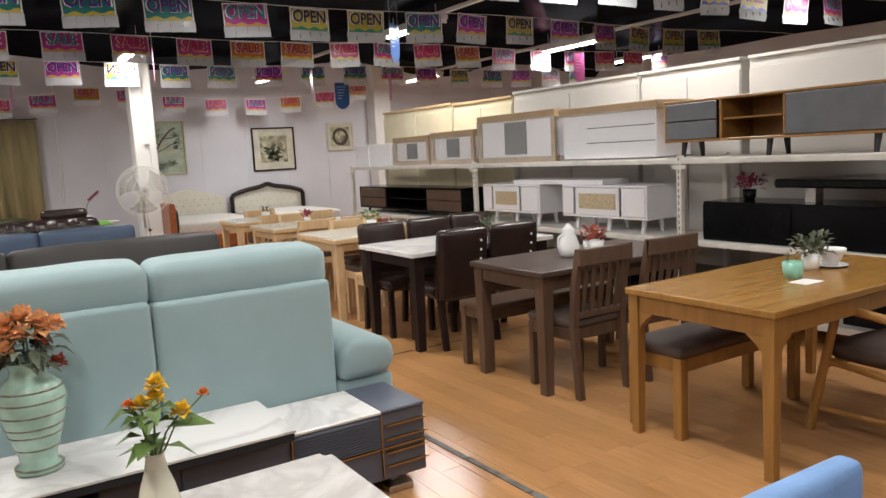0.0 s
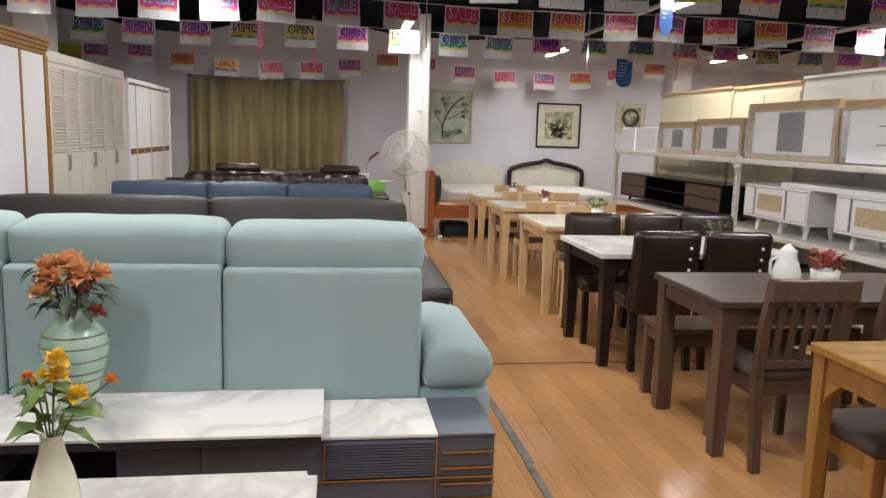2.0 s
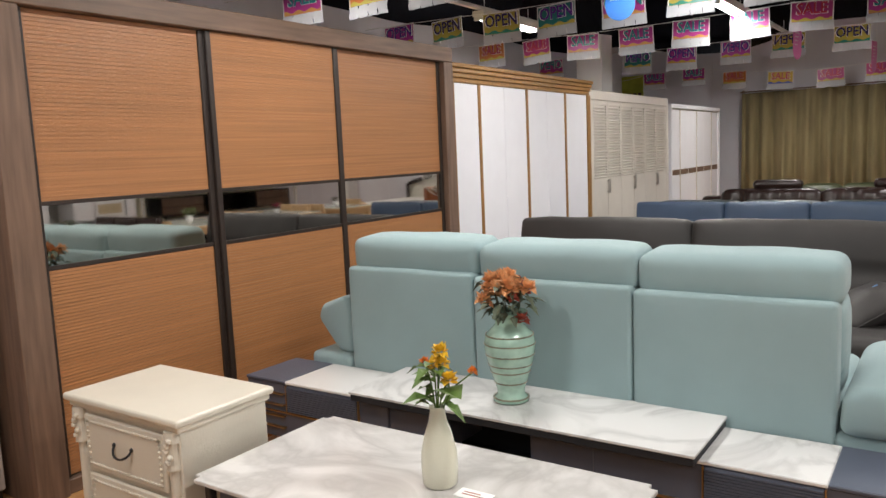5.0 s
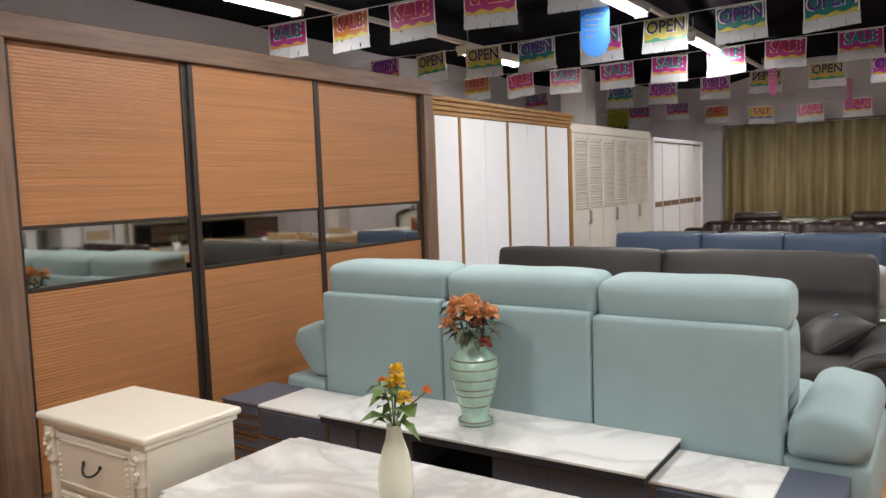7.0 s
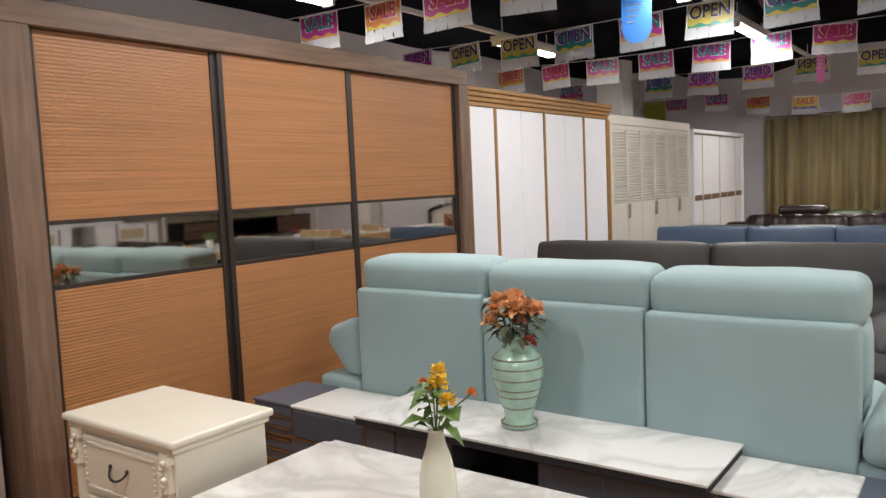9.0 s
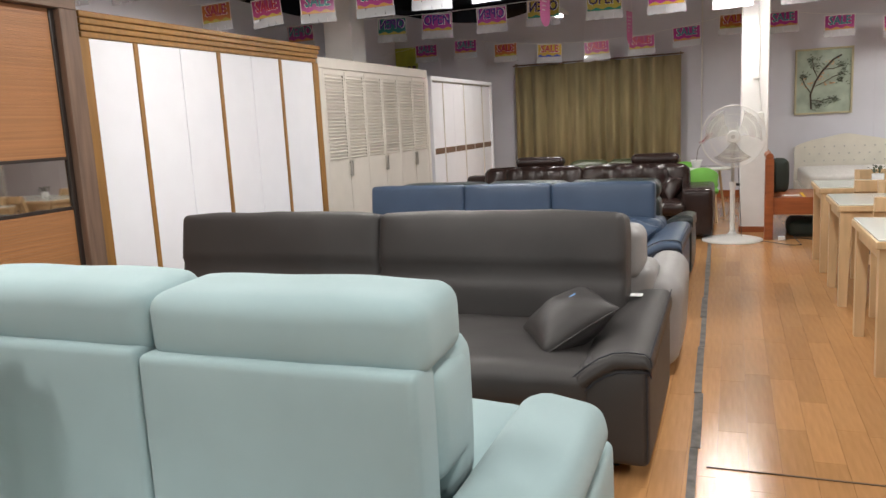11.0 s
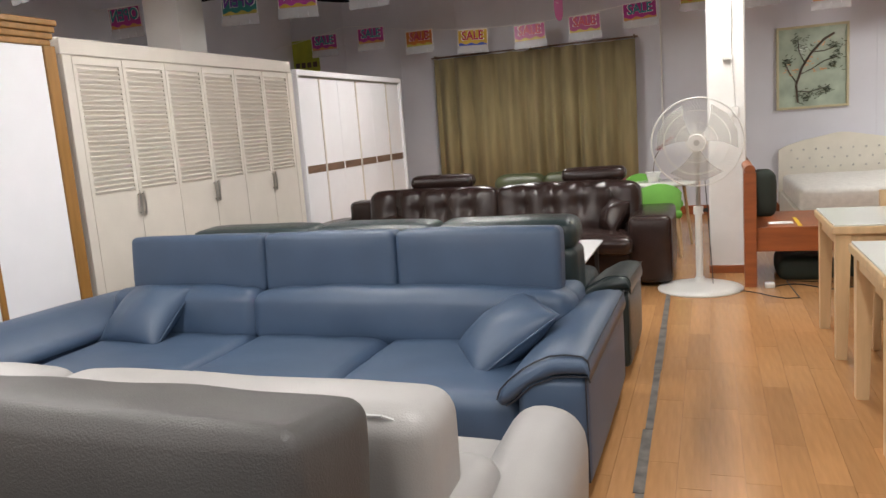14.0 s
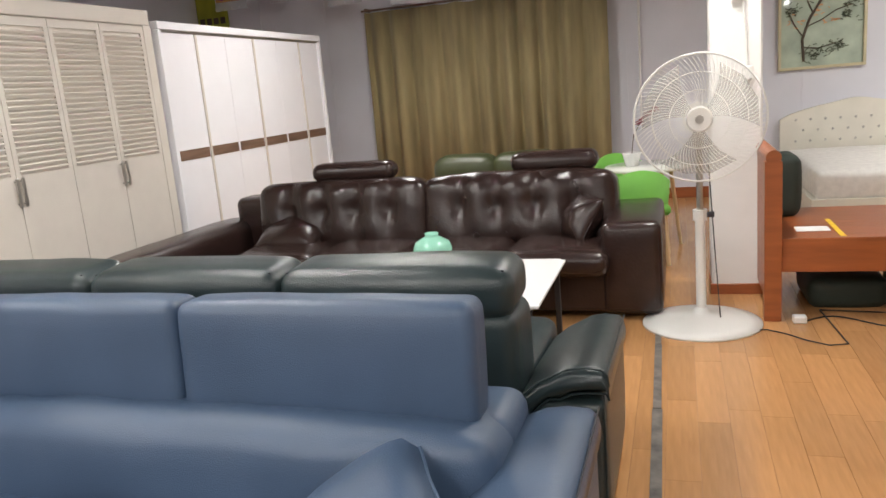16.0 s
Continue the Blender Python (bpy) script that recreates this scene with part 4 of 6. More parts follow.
def white_wardrobe():
    s = thing("wardrobe", "glossy white wardrobe with six doors and a dark band of handles", "wardrobe")
    xf, xb, y0, y1, z1 = -1.40, -2.02, 11.33, 14.09, 2.115
    box("carcass", (xb, xf - 0.02, y0, y1, 0, z1), WHITE, s)
    box("cornice", (xf - 0.02, xf + 0.03, y0, y1, z1 - 0.06, z1), WHITE, s)
    # grey strip drawn in for the line of shade beneath the cornice
    box("cornice_shade_strip", (xf - 0.019, xf + 0.012, y0 + 0.04, y1 - 0.04, z1 - 0.074, z1 - 0.061), STEEL, s, bev=0)
    for a, b2 in ((y0, y0 + 0.04), (y1 - 0.04, y1)):
        box("side_post", (xf - 0.02, xf + 0.028, a, b2, 0, z1 - 0.061), WHITE, s)
    w = (y1 - y0 - 0.08) / 6
    for k in range(6):
        a, b2 = y0 + 0.04 + w * k + 0.002, y0 + 0.04 + w * (k + 1) - 0.002
        d = box("door", (xf - 0.018, xf - 0.002, a, b2, 0.07, z1 - 0.076), WHITE, s, bev=0.002)
        if k % 2:
            box("edge_strip", (xf - 0.002, xf + 0.008, a, a + 0.022, 0.07, z1 - 0.078), CREAM, d, bev=0)
        box("band", (xf - 0.002, xf + 0.003, a + 0.024, b2 - 0.012, 1.05, 1.13), WALNUT, d, bev=0, label="dark grey wood band")
    return s


gw = thing("wardrobe", "silvery grey wood wardrobe end beside the caramel wardrobe", "wardrobe")
box("carcass", (-2.0, -1.47, 0.3, 1.66, 0.06, 2.30), GREYWOOD, gw)
box("plinth", (-2.0, -1.50, 0.3, 1.66, 0.0, 0.06), DARKTRIM, gw, bev=0)
for a, b2 in ((0.3, 0.98), (0.98, 1.66)):
    box("door", (-1.469, -1.45, a + 0.003, b2 - 0.003, 0.07, 2.29), GREYWOOD, gw)
caramel_wardrobe()
oak_wardrobe()
louvre_wardrobe()
white_wardrobe()

# ---- curtain, pictures, beds ----
bm = bmesh.new()
cols = 220
top, bot = [], []
for i in range(cols + 1):
    u = i / cols
    x = -1.21 + 2.84 * u
    f = 0.075 * math.sin(u * 62 + 2.2 * math.sin(u * 9)) + 0.012 * math.sin(u * 140)
    top.append(bm.verts.new((x, 15.04 + 0.5 * f, 2.40 - 0.012 * abs(math.sin(u * 31)))))
    bot.append(bm.verts.new((x + 0.01 * math.sin(u * 30), 15.0 + f, 0.04)))
for i in range(cols):
    bm.faces.new((top[i], top[i + 1], bot[i + 1], bot[i]))
bm.normal_update()
bmesh.ops.solidify(bm, geom=bm.faces[:], thickness=0.006)
cu = thing("curtain", "olive gold pleated curtain drawn across the window", "curtain")
part("drape", bm, CURTAIN, cu, smooth=True)
rod("rail", (-1.25, 15.06, 2.42), (1.67, 15.06, 2.42), 0.012, WALNUT, cu)
for x in (-1.2, 0.2, 1.62):
    box("bracket", (x - 0.01, x + 0.01, 15.05, 15.2, 2.41, 2.45), WALNUT, cu)


def picture(x0, x1, z0, z1, frame_mat, canvas, margin, label, motif):
    p = thing("picture", label, "framed picture")
    boxes("frame", [(x0, x1, 15.16, 15.196, z1 - 0.03, z1), (x0, x1, 15.16, 15.196, z0, z0 + 0.03), (x0, x0 + 0.03, 15.16, 15.196, z0 + 0.031, z1 - 0.031), (x1 - 0.03, x1, 15.16, 15.196, z0 + 0.031, z1 - 0.031)], frame_mat, p)
    box("mat", (x0 + 0.03, x1 - 0.03, 15.182, 15.19, z0 + 0.03, z1 - 0.03), PICMAT if margin else canvas, p, bev=0)
    if margin:
        box("painting", (x0 + margin, x1 - margin, 15.176, 15.181, z0 + margin, z1 - margin), canvas, p, bev=0)
    rnd = random.Random(int(x0 * 10))
    bm = bmesh.new()
    if motif == "tree":
        w, h = x1 - x0, z1 - z0
        limbs = [((0.30, 0.08), (0.28, 0.30), (0.36, 0.50), (0.48, 0.66), (0.66, 0.82), (0.80, 0.88)), ((0.33, 0.42), (0.50, 0.48), (0.66, 0.56), (0.84, 0.60)), ((0.40, 0.55), (0.32, 0.70), (0.30, 0.84)),
                 ((0.29, 0.32), (0.18, 0.46), (0.12, 0.58)), ((0.52, 0.68), (0.66, 0.68), (0.82, 0.72)), ((0.30, 0.22), (0.46, 0.20), (0.66, 0.24))]
        for k, pts in enumerate(limbs):
            limb = bmesh.new()
            add_path(limb, [(x0 + w * u, 15.178, z0 + h * v) for u, v in pts], 0.013 if k == 0 else 0.006, 6)
            part("branch", limb, BRANCH, p)
        bm.free()
        for nm, mat, spots, count in (("foliage", DUSTYLEAF, ((0.30, 0.84), (0.36, 0.72), (0.78, 0.50), (0.82, 0.62), (0.66, 0.22), (0.50, 0.18), (0.36, 0.14), (0.14, 0.58), (0.80, 0.74)), 26), ("petals", PEACHP, ((0.44, 0.58), (0.66, 0.78), (0.20, 0.46), (0.56, 0.46)), 9)):
            bm = bmesh.new()
            for u, v in spots:
                for k in range(count):
                    xx, zz = x0 + w * min(0.93, max(0.08, u + rnd.gauss(0, 0.055))), z0 + h * min(0.94, max(0.06, v + rnd.gauss(0, 0.03)))
                    add_box(bm, xx, xx + rnd.uniform(0.015, 0.045), 15.172, 15.175, zz, zz + 0.009, m=about((xx, 15.17, zz), 0, rnd.uniform(-50, 50)))
            part(nm, bm, mat, p)["kind"] = "stuff"
    elif motif == "hills":
        for k in range(34):
            xx, zz = rnd.uniform(x0 + margin + 0.04, x1 - margin - 0.16), rnd.uniform(z0 + margin + 0.03, z1 - margin - 0.25)
            add_box(bm, xx, xx + rnd.uniform(0.04, 0.14), 15.170, 15.174, zz, zz + rnd.uniform(0.02, 0.06), m=about((xx, 15.17, zz), 0, rnd.uniform(-25, 25)))
        part("brush_marks", bm, DUSTYLEAF, p)
    else:
        for k in range(20):
            a = k * math.pi / 10
            add_rod(bm, ((x0 + x1) / 2 + 0.16 * math.cos(a), 15.175, (z0 + z1) / 2 + 0.16 * math.sin(a)), ((x0 + x1) / 2 + 0.16 * math.cos(a + 0.314), 15.175, (z0 + z1) / 2 + 0.16 * math.sin(a + 0.314)), 0.03, n=6)
        part("ring", bm, BRANCH, p)
    return p


picture(3.36, 4.19, 1.31, 2.335, PICFRAME, PICGREEN, 0, "bird and blossom painting on sage green in a pale frame", "tree")
picture(5.52, 6.44, 1.27, 2.16, ESPRESSO, PICINK, 0.17, "ink landscape with cream mat in a thin dark frame", "hills")
picture(7.20, 7.82, 1.62, 2.22, PICMAT, PICINK, 0.09, "small square beige picture with a round emblem", "ring")


def bed(x0, x1, y0, y1, frame_mat, label, dark):
    b = thing("bed", label, "bed")
    bm = bmesh.new()
    n = 24
    prof = []
    for i in range(n + 1):
        u = i / n
        bumpy = 0.16 * max(0, math.sin(math.pi * u)) ** 0.7 + (0.05 * math.exp(-((u - 0.5) / 0.07) ** 2) if dark else 0.03 * math.exp(-((u - 0.5) / 0.12) ** 2))
        prof.append((x0 + (x1 - x0) * u, 0.80 + bumpy))
    lo = [bm.verts.new((x, y1 - 0.02, 0.1)) for x, z in prof]
    hi = [bm.verts.new((x, y1 - 0.02, z)) for x, z in prof]
    for i in range(n):
        bm.faces.new((lo[i], lo[i + 1], hi[i + 1], hi[i]))
    bm.normal_update()
    bmesh.ops.solidify(bm, geom=bm.faces[:], thickness=0.09)
    hb = part("headboard", bm, TUFT, b, "padded ivory headboard")
    for r in range(3):
        for k in range(9):
            bm = bmesh.new()
            bmesh.ops.create_icosphere(bm, subdivisions=1, radius=0.014, matrix=pose(x0 + (x1 - x0) * (k + 1 + 0.5 * (r % 2)) / 10.5, y1 - 0.115, 0.58 + 0.11 * r))
            part("button", bm, STEEL, hb)
    if dark:
        bm = bmesh.new()
        add_path(bm, [(x0, y1 - 0.07, 0.05)] + [(x, y1 - 0.07, z) for x, z in prof] + [(x1, y1 - 0.07, 0.05)], 0.045, 8)
        part("frame_moulding", bm, frame_mat, hb, "dark carved moulding")
    cushion("mattress", (x0 + 0.04, x1 - 0.04, y0, y1 - 0.12, 0.26, 0.50), SHEET, b, 0.05, 0.02)
    box("bed_base", (x0, x1, y0 - 0.03, y1 - 0.12, 0.0, 0.28), frame_mat, b)
    return b


bed(3.38, 4.86, 13.1, 15.15, TUFT, "ivory buttoned bed with a bare quilted mattress", False)
bed(4.98, 6.50, 13.1, 15.15, ESPRESSO, "ivory padded bed with a dark carved frame", True)
wb = thing("bed", "orange cherry wood bed end with a bare platform", "bed")
box("headboard", (2.80, 2.86, 10.72, 11.75, 0.10, 0.90), CHERRY, wb)
rod("top_roll", (2.83, 10.70, 0.92), (2.83, 11.77, 0.92), 0.04, CHERRY, wb, n=16)
for y in (10.74, 11.72):
    box("post", (2.785, 2.875, y - 0.04, y + 0.04, 0, 0.90), CHERRY, wb)
box("side_rail", (2.875, 4.6, 10.72, 10.76, 0.28, 0.47), CHERRY, wb)
box("platform", (2.875, 4.6, 10.76, 11.74, 0.43, 0.46), CHERRY, wb)
box("leg", (4.5, 4.6, 10.72, 10.8, 0, 0.28), CHERRY, wb)
bg = cushion("bag", (2.89, 3.06, 11.40, 11.7, 0.46, 0.84), CHARFAB, None, 0.05, 0.02)
tagged(bg, "dark green cloth bag standing on the platform", "bag")
tagged(box("paper", (2.98, 3.16, 10.95, 11.08, 0.4605, 0.463), PAPER, bev=0.0005), "white paper sheet lying on the bed platform", "paper")

for x, y, w, d, h in ((3.05, 10.95, 0.42, 0.5, 0.17), (3.55, 11.05, 0.38, 0.45, 0.22), (4.0, 10.9, 0.4, 0.6, 0.15)):
    tagged(cushion("bag", (x, x + w, y, y + d, 0.0, h), CHARFAB, None, 0.06, 0.02), "dark cloth bundle stored under the bed platform", "bag", "bundles under the bed")
tagged(box("power_adapter", (2.93, 3.0, 10.66, 10.72, 0.0, 0.04), FANWHITE, bev=0.006), "small white power adapter on the floor", "adapter")
bm = bmesh.new()
add_path(bm, [(3.0 + 0.05 * k, 10.70 + 0.09 * math.sin(k * 0.55) * (1 if k < 9 else 0.5), 0.006) for k in range(20)], 0.004)
tagged(part("power_cable", bm, CORD), "black cable curling under the bed end", "cable")
tagged(box("tape_strip", (3.18, 3.21, 10.79, 11.3, 0.4605, 0.463), YELLOWP, bev=0.0005), "yellow tape strip across the bed platform", "tape")

# ---- pedestal fan ----


def pedestal_fan():
    f = thing("pedestal_fan", "white industrial pedestal fan with a wire cage", "fan", at=(2.45, 10.66, 0))
    lathe("base", [(0.02, 0.0), (0.325, 0.0), (0.325, 0.012), (0.25, 0.03), (0.10, 0.055), (0.05, 0.07), (0.03, 0.10)], FANWHITE, f, n=40)
    rod("pole", (0, 0, 0.06), (0, 0, 0.62), 0.027, FANWHITE, f, n=16)
    rod("inner_pole", (0, 0, 0.6), (0, 0, 1.05), 0.018, STEEL, f, n=14)
    rod("collar", (0, 0, 0.6), (0, 0, 0.66), 0.038, FANWHITE, f, n=16)
    rod("knob", (0.03, 0, 0.63), (0.075, 0, 0.63), 0.016, MATBLACK, f)
    c = Vector((0, -0.10, 1.165))
    bm = bmesh.new()
    add_rod(bm, c + Vector((0, 0.03, 0)), c + Vector((0, 0.22, -0.01)), 0.085, 0.06, 20)
    add_rod(bm, (0, 0.03, 1.0), (0, 0.05, 1.16), 0.03, 0.03, 12)
    part("motor", bm, FANWHITE, f)
    bm = bmesh.new()
    R = 0.335
    for k in range(84):
        a = 2 * math.pi * k / 84
        for sgn, off in ((-1, 0.085), (1, 0.08)):
            pts = []
            for q in range(5):
                rr = 0.06 + (R - 0.06) * q / 4
                pts.append(c + Vector((rr * math.cos(a + 0.12 * q), sgn * off * (1 - (q / 4) ** 2.2), rr * math.sin(a + 0.12 * q))))
            add_path(bm, pts, 0.0013, 3)
    cg = part("cage", bm, FANWHITE, f, "fine white wire guard")
    for rr, y, t in ((R, 0, 0.006), (0.24, -0.05, 0.0022), (0.15, -0.074, 0.0022), (0.24, 0.05, 0.0022)):
        bm = bmesh.new()
        add_path(bm, [c + Vector((rr * math.cos(a), y, rr * math.sin(a))) for a in [2 * math.pi * i / 48 for i in range(49)]], t, 6)
        part("rim", bm, FANWHITE, cg)
    bm = bmesh.new()
    add_rod(bm, c + Vector((0, -0.10, 0)), c + Vector((0, -0.075, 0)), 0.06, 0.068, 24)
    part("badge", bm, FANWHITE, cg)
    bm = bmesh.new()
    add_rod(bm, c + Vector((0, -0.104, 0)), c + Vector((0, -0.1005, 0)), 0.022, 0.022, 16)
    part("badge_centre", bm, STEEL, cg)
    for k in range(3):
        bm = bmesh.new()
        a0 = k * 2.094 + 0.5
        vs = []
        for i in range(6):
            rr = 0.05 + 0.25 * i / 5
            w = 0.35 + 0.35 * i / 5
            vs.append([bm.verts.new(c + Vector((rr * math.cos(a0 + s * w), 0.03 * s, rr * math.sin(a0 + s * w)))) for s in (-1, -0.33, 0.33, 1)])
        for r0, r1 in zip(vs, vs[1:]):
            for j in range(3):
                bm.faces.new((r0[j], r0[j + 1], r1[j + 1], r1[j]))
        bm.normal_update()
        bmesh.ops.solidify(bm, geom=bm.faces[:], thickness=0.003)
        part("blade", bm, FANCLEAR, f, smooth=True)
    return f


pedestal_fan()
bm = bmesh.new()
pts = [(2.5, 10.72, 0.9), (2.53, 10.75, 0.4), (2.55, 10.6, 0.035)]
pts += [(2.6 + 0.09 * k, 10.42 + 0.12 * math.sin(k * 0.9), 0.008) for k in range(7)] + [(3.1, 10.9, 0.008), (3.5, 10.85, 0.008)]
add_path(bm, pts, 0.0035)
tagged(part("power_cable", bm, CORD), "black fan cable trailing over the floor", "cable")
bm = bmesh.new()
add_path(bm, [(2.745, 11.245, 1.40), (2.735, 11.245, 1.62), (2.72, 11.245, 1.80), (2.725, 11.245, 2.3), (2.705, 11.245, 2.5), (2.715, 11.245, 3.1)], 0.006)
add_box(bm, 2.655, 2.73, 11.225, 11.26, 1.79, 1.83, 0.005)
add_box(bm, 2.72, 2.775, 11.225, 11.26, 1.33, 1.41, 0.008)
tagged(part("wall_cable", bm, FANWHITE), "pale cable and switch clipped to the column", "cable")
bm = bmesh.new()
add_path(bm, [(1.95, 15.17, 0.9), (1.96, 15.17, 3.5)], 0.012)
tagged(part("wall_pipe", bm, FANWHITE), "thin conduit pipe on the back wall", "pipe")

# ---- dining sets ----


def dining_table(x0, x1, y0, y1, label, top, leg_mat, edge, leg=0.07, arch=False, glass=False):
    t = thing("dining_table", label, "dining table")
    box("tabletop", (x0, x1, y0, y1, 0.715 if not glass else 0.70, 0.75 if not glass else 0.742), top if not glass else leg_mat, t, bev=0.006, seg=2)
    if glass:
        box("glass_sheet", (x0 + 0.01, x1 - 0.01, y0 + 0.01, y1 - 0.01, 0.7425, 0.752), top, t, bev=0.002)
    e = edge
    AT = 0.714 if not glass else 0.699
    boxes("apron", [(x0 + e + leg, x1 - e - leg, y0 + e + 0.01, y0 + e + 0.03, 0.63, AT), (x0 + e + leg, x1 - e - leg, y1 - e - 0.03, y1 - e - 0.01, 0.63, AT),
                    (x0 + e + 0.01, x0 + e + 0.03, y0 + e + leg, y1 - e - leg, 0.63, AT), (x1 - e - 0.03, x1 - e - 0.01, y0 + e + leg, y1 - e - leg, 0.63, AT)], leg_mat, t)
    zt = 0.715 if not glass else 0.70
    for x, sx in ((x0 + e, 1), (x1 - e, -1)):
        for y, sy in ((y0 + e, 1), (y1 - e, -1)):
            bm = bmesh.new()
            g = add_box(bm, min(x, x + sx * leg), max(x, x + sx * leg), min(y, y + sy * leg), max(y, y + sy * leg), 0, zt)
            for v in g:
                if v.co.z < 0.01:
                    v.co.x += sx * leg * 0.1 if abs(v.co.x - x) < 1e-4 else -sx * leg * 0.18
                    v.co.y += sy * leg * 0.1 if abs(v.co.y - y) < 1e-4 else -sy * leg * 0.18
            if arch:
                for k in range(14):
                    w = 0.085 * (1 - math.sin((k + 0.5) / 14 * math.pi / 2))
                    z = 0.63 - 0.10 * k / 14
                    add_box(bm, min(x + sx * leg, x + sx * (leg + w)), max(x + sx * leg, x + sx * (leg + w)), min(y + sy * 0.012, y + sy * 0.05), max(y + sy * 0.012, y + sy * 0.05), z - 0.10 / 14, z)
                    add_box(bm, min(x + sx * 0.012, x + sx * 0.05), max(x + sx * 0.012, x + sx * 0.05), min(y + sy * leg, y + sy * (leg + w)), max(y + sy * leg, y + sy * (leg + w)), z - 0.10 / 14, z)
            part("leg", bm, leg_mat, t)
    return t


dining_table(3.17, 4.75, 1.77, 2.60, "honey oak dining table with rounded bracket legs", OAKTOP, OAK, 0.012, 0.06, arch=True)
dining_table(3.18, 4.55, 3.25, 3.985, "dark brown wooden dining table with square legs", BROWNTOP, BROWNW, 0.02, 0.08)
dining_table(3.11, 4.45, 4.62, 5.49, "dining table with a white marble top on espresso legs", MARBLE, ESPRESSO, 0.04, 0.085)
LIGHT = "pale beech dining table topped with a glass sheet"
dining_table(3.15, 4.35, 6.05, 6.95, LIGHT, GLASSTOP, PINE, 0.02, 0.075, glass=True)
dining_table(3.15, 4.35, 7.62, 8.38, LIGHT, GLASSTOP, PINE, 0.02, 0.075, glass=True)
dining_table(3.15, 4.35, 8.88, 9.62, LIGHT, GLASSTOP, PINE, 0.02, 0.075, glass=True)


def bench(x0, x1, y0, y1, z, mat, pad, label):
    b = thing("bench", label, "bench")
    if pad:
        cushion("seat_pad", (x0, x1, y0, y1, z - 0.06, z), pad, b, 0.03, 0.012)
    else:
        box("seat", (x0, x1, y0, y1, z - 0.035, z), mat, b, bev=0.006)
    zz = z - (0.055 if pad else 0.035)
    boxes("rail", [(x0 + 0.06, x1 - 0.06, y0 + 0.01, y0 + 0.03, zz - 0.07, zz), (x0 + 0.06, x1 - 0.06, y1 - 0.03, y1 - 0.01, zz - 0.07, zz), (x0 + 0.01, x0 + 0.03, y0 + 0.06, y1 - 0.06, zz - 0.07, zz), (x1 - 0.03, x1 - 0.01, y0 + 0.06, y1 - 0.06, zz - 0.07, zz)], mat, b)
    for x in (x0 + 0.03, x1 - 0.03):
        for y in (y0 + 0.03, y1 - 0.03):
            box("leg", (x - 0.026, x + 0.026, y - 0.026, y + 0.026, 0, zz), mat, b)
    return b


bench(3.26, 4.25, 2.33, 2.68, 0.465, OAK, DARKSEAT, "honey oak bench with a dark brown padded seat")
bench(3.24, 4.4, 3.90, 4.22, 0.45, BROWNW, None, "dark brown wooden bench tucked under the table")
bench(3.30, 4.2, 5.72, 6.02, 0.44, PINE, None, "pale beech bench beside the table")


def slat_chair(m, mat=BROWNW, seat=DARKSEAT, label="brown wooden chair with curved slatted back", group="slatted brown chairs", slats=5, h=0.885):
    c = thing("dining_chair", label, "chair", group)
    cushion("seat", (-0.21, 0.21, 0.02, 0.43, 0.41, 0.465), seat, c, 0.025, 0.01)
    boxes("seat_rail", [(-0.19, 0.19, 0.385, 0.405, 0.34, 0.412), (-0.19, 0.19, 0.03, 0.05, 0.34, 0.412), (-0.205, -0.185, 0.05, 0.385, 0.34, 0.412), (0.185, 0.205, 0.05, 0.385, 0.34, 0.412)], mat, c)
    for x in (-0.19, 0.19):
        box("leg", (x - 0.02, x + 0.02, 0.375, 0.415, 0, 0.412), mat, c)
        bm = bmesh.new()
        for z0, z1, ya, yb in ((0, 0.42, -0.02, 0.02), (0.42, 0.66, 0.02, 0.0), (0.66, h, 0.0, -0.05)):
            g = add_box(bm, x - 0.02, x + 0.02, -0.02, 0.02, z0, z1)
            for v in g:
                v.co.y += ya if v.co.z < z0 + 0.01 else yb
        part("back_post", bm, mat, c)
    bm = bmesh.new()
    add_box(bm, -0.21, 0.21, -0.07, -0.035, h - 0.10, h, 0.008)
    part("top_rail", bm, mat, c)
    box("lower_rail", (-0.17, 0.17, 0.0, 0.022, 0.47, 0.51), mat, c)
    for k in range(slats):
        x = -0.13 + 0.26 * k / (slats - 1)
        bm = bmesh.new()
        g = add_box(bm, x - 0.014, x + 0.014, 0.0, 0.014, 0.51, h - 0.1)
        for v in g:
            v.co.y += -0.045 if v.co.z > 0.6 else 0.0
        part("slat", bm, mat, c)
    c.matrix_basis = m
    return c


brown = slat_chair(pose(3.51, 3.13, 0, rz=0))
copy_thing(brown, pose(4.06, 3.11, 0, rz=-2))
beech = slat_chair(pose(3.75, 7.0, 0, rz=180), PINE, DARKSEAT, "pale beech chair with slatted back and dark seat", "beech chairs", 4, 0.83)
for x, y, r in ((3.55, 7.42, 0), (4.05, 7.42, 0), (3.75, 8.5, 180), (3.6, 8.72, 0), (4.1, 8.72, 0), (3.75, 9.75, 180), (3.6, 5.98, 0)):
    copy_thing(beech, pose(x, y, 0, rz=r))


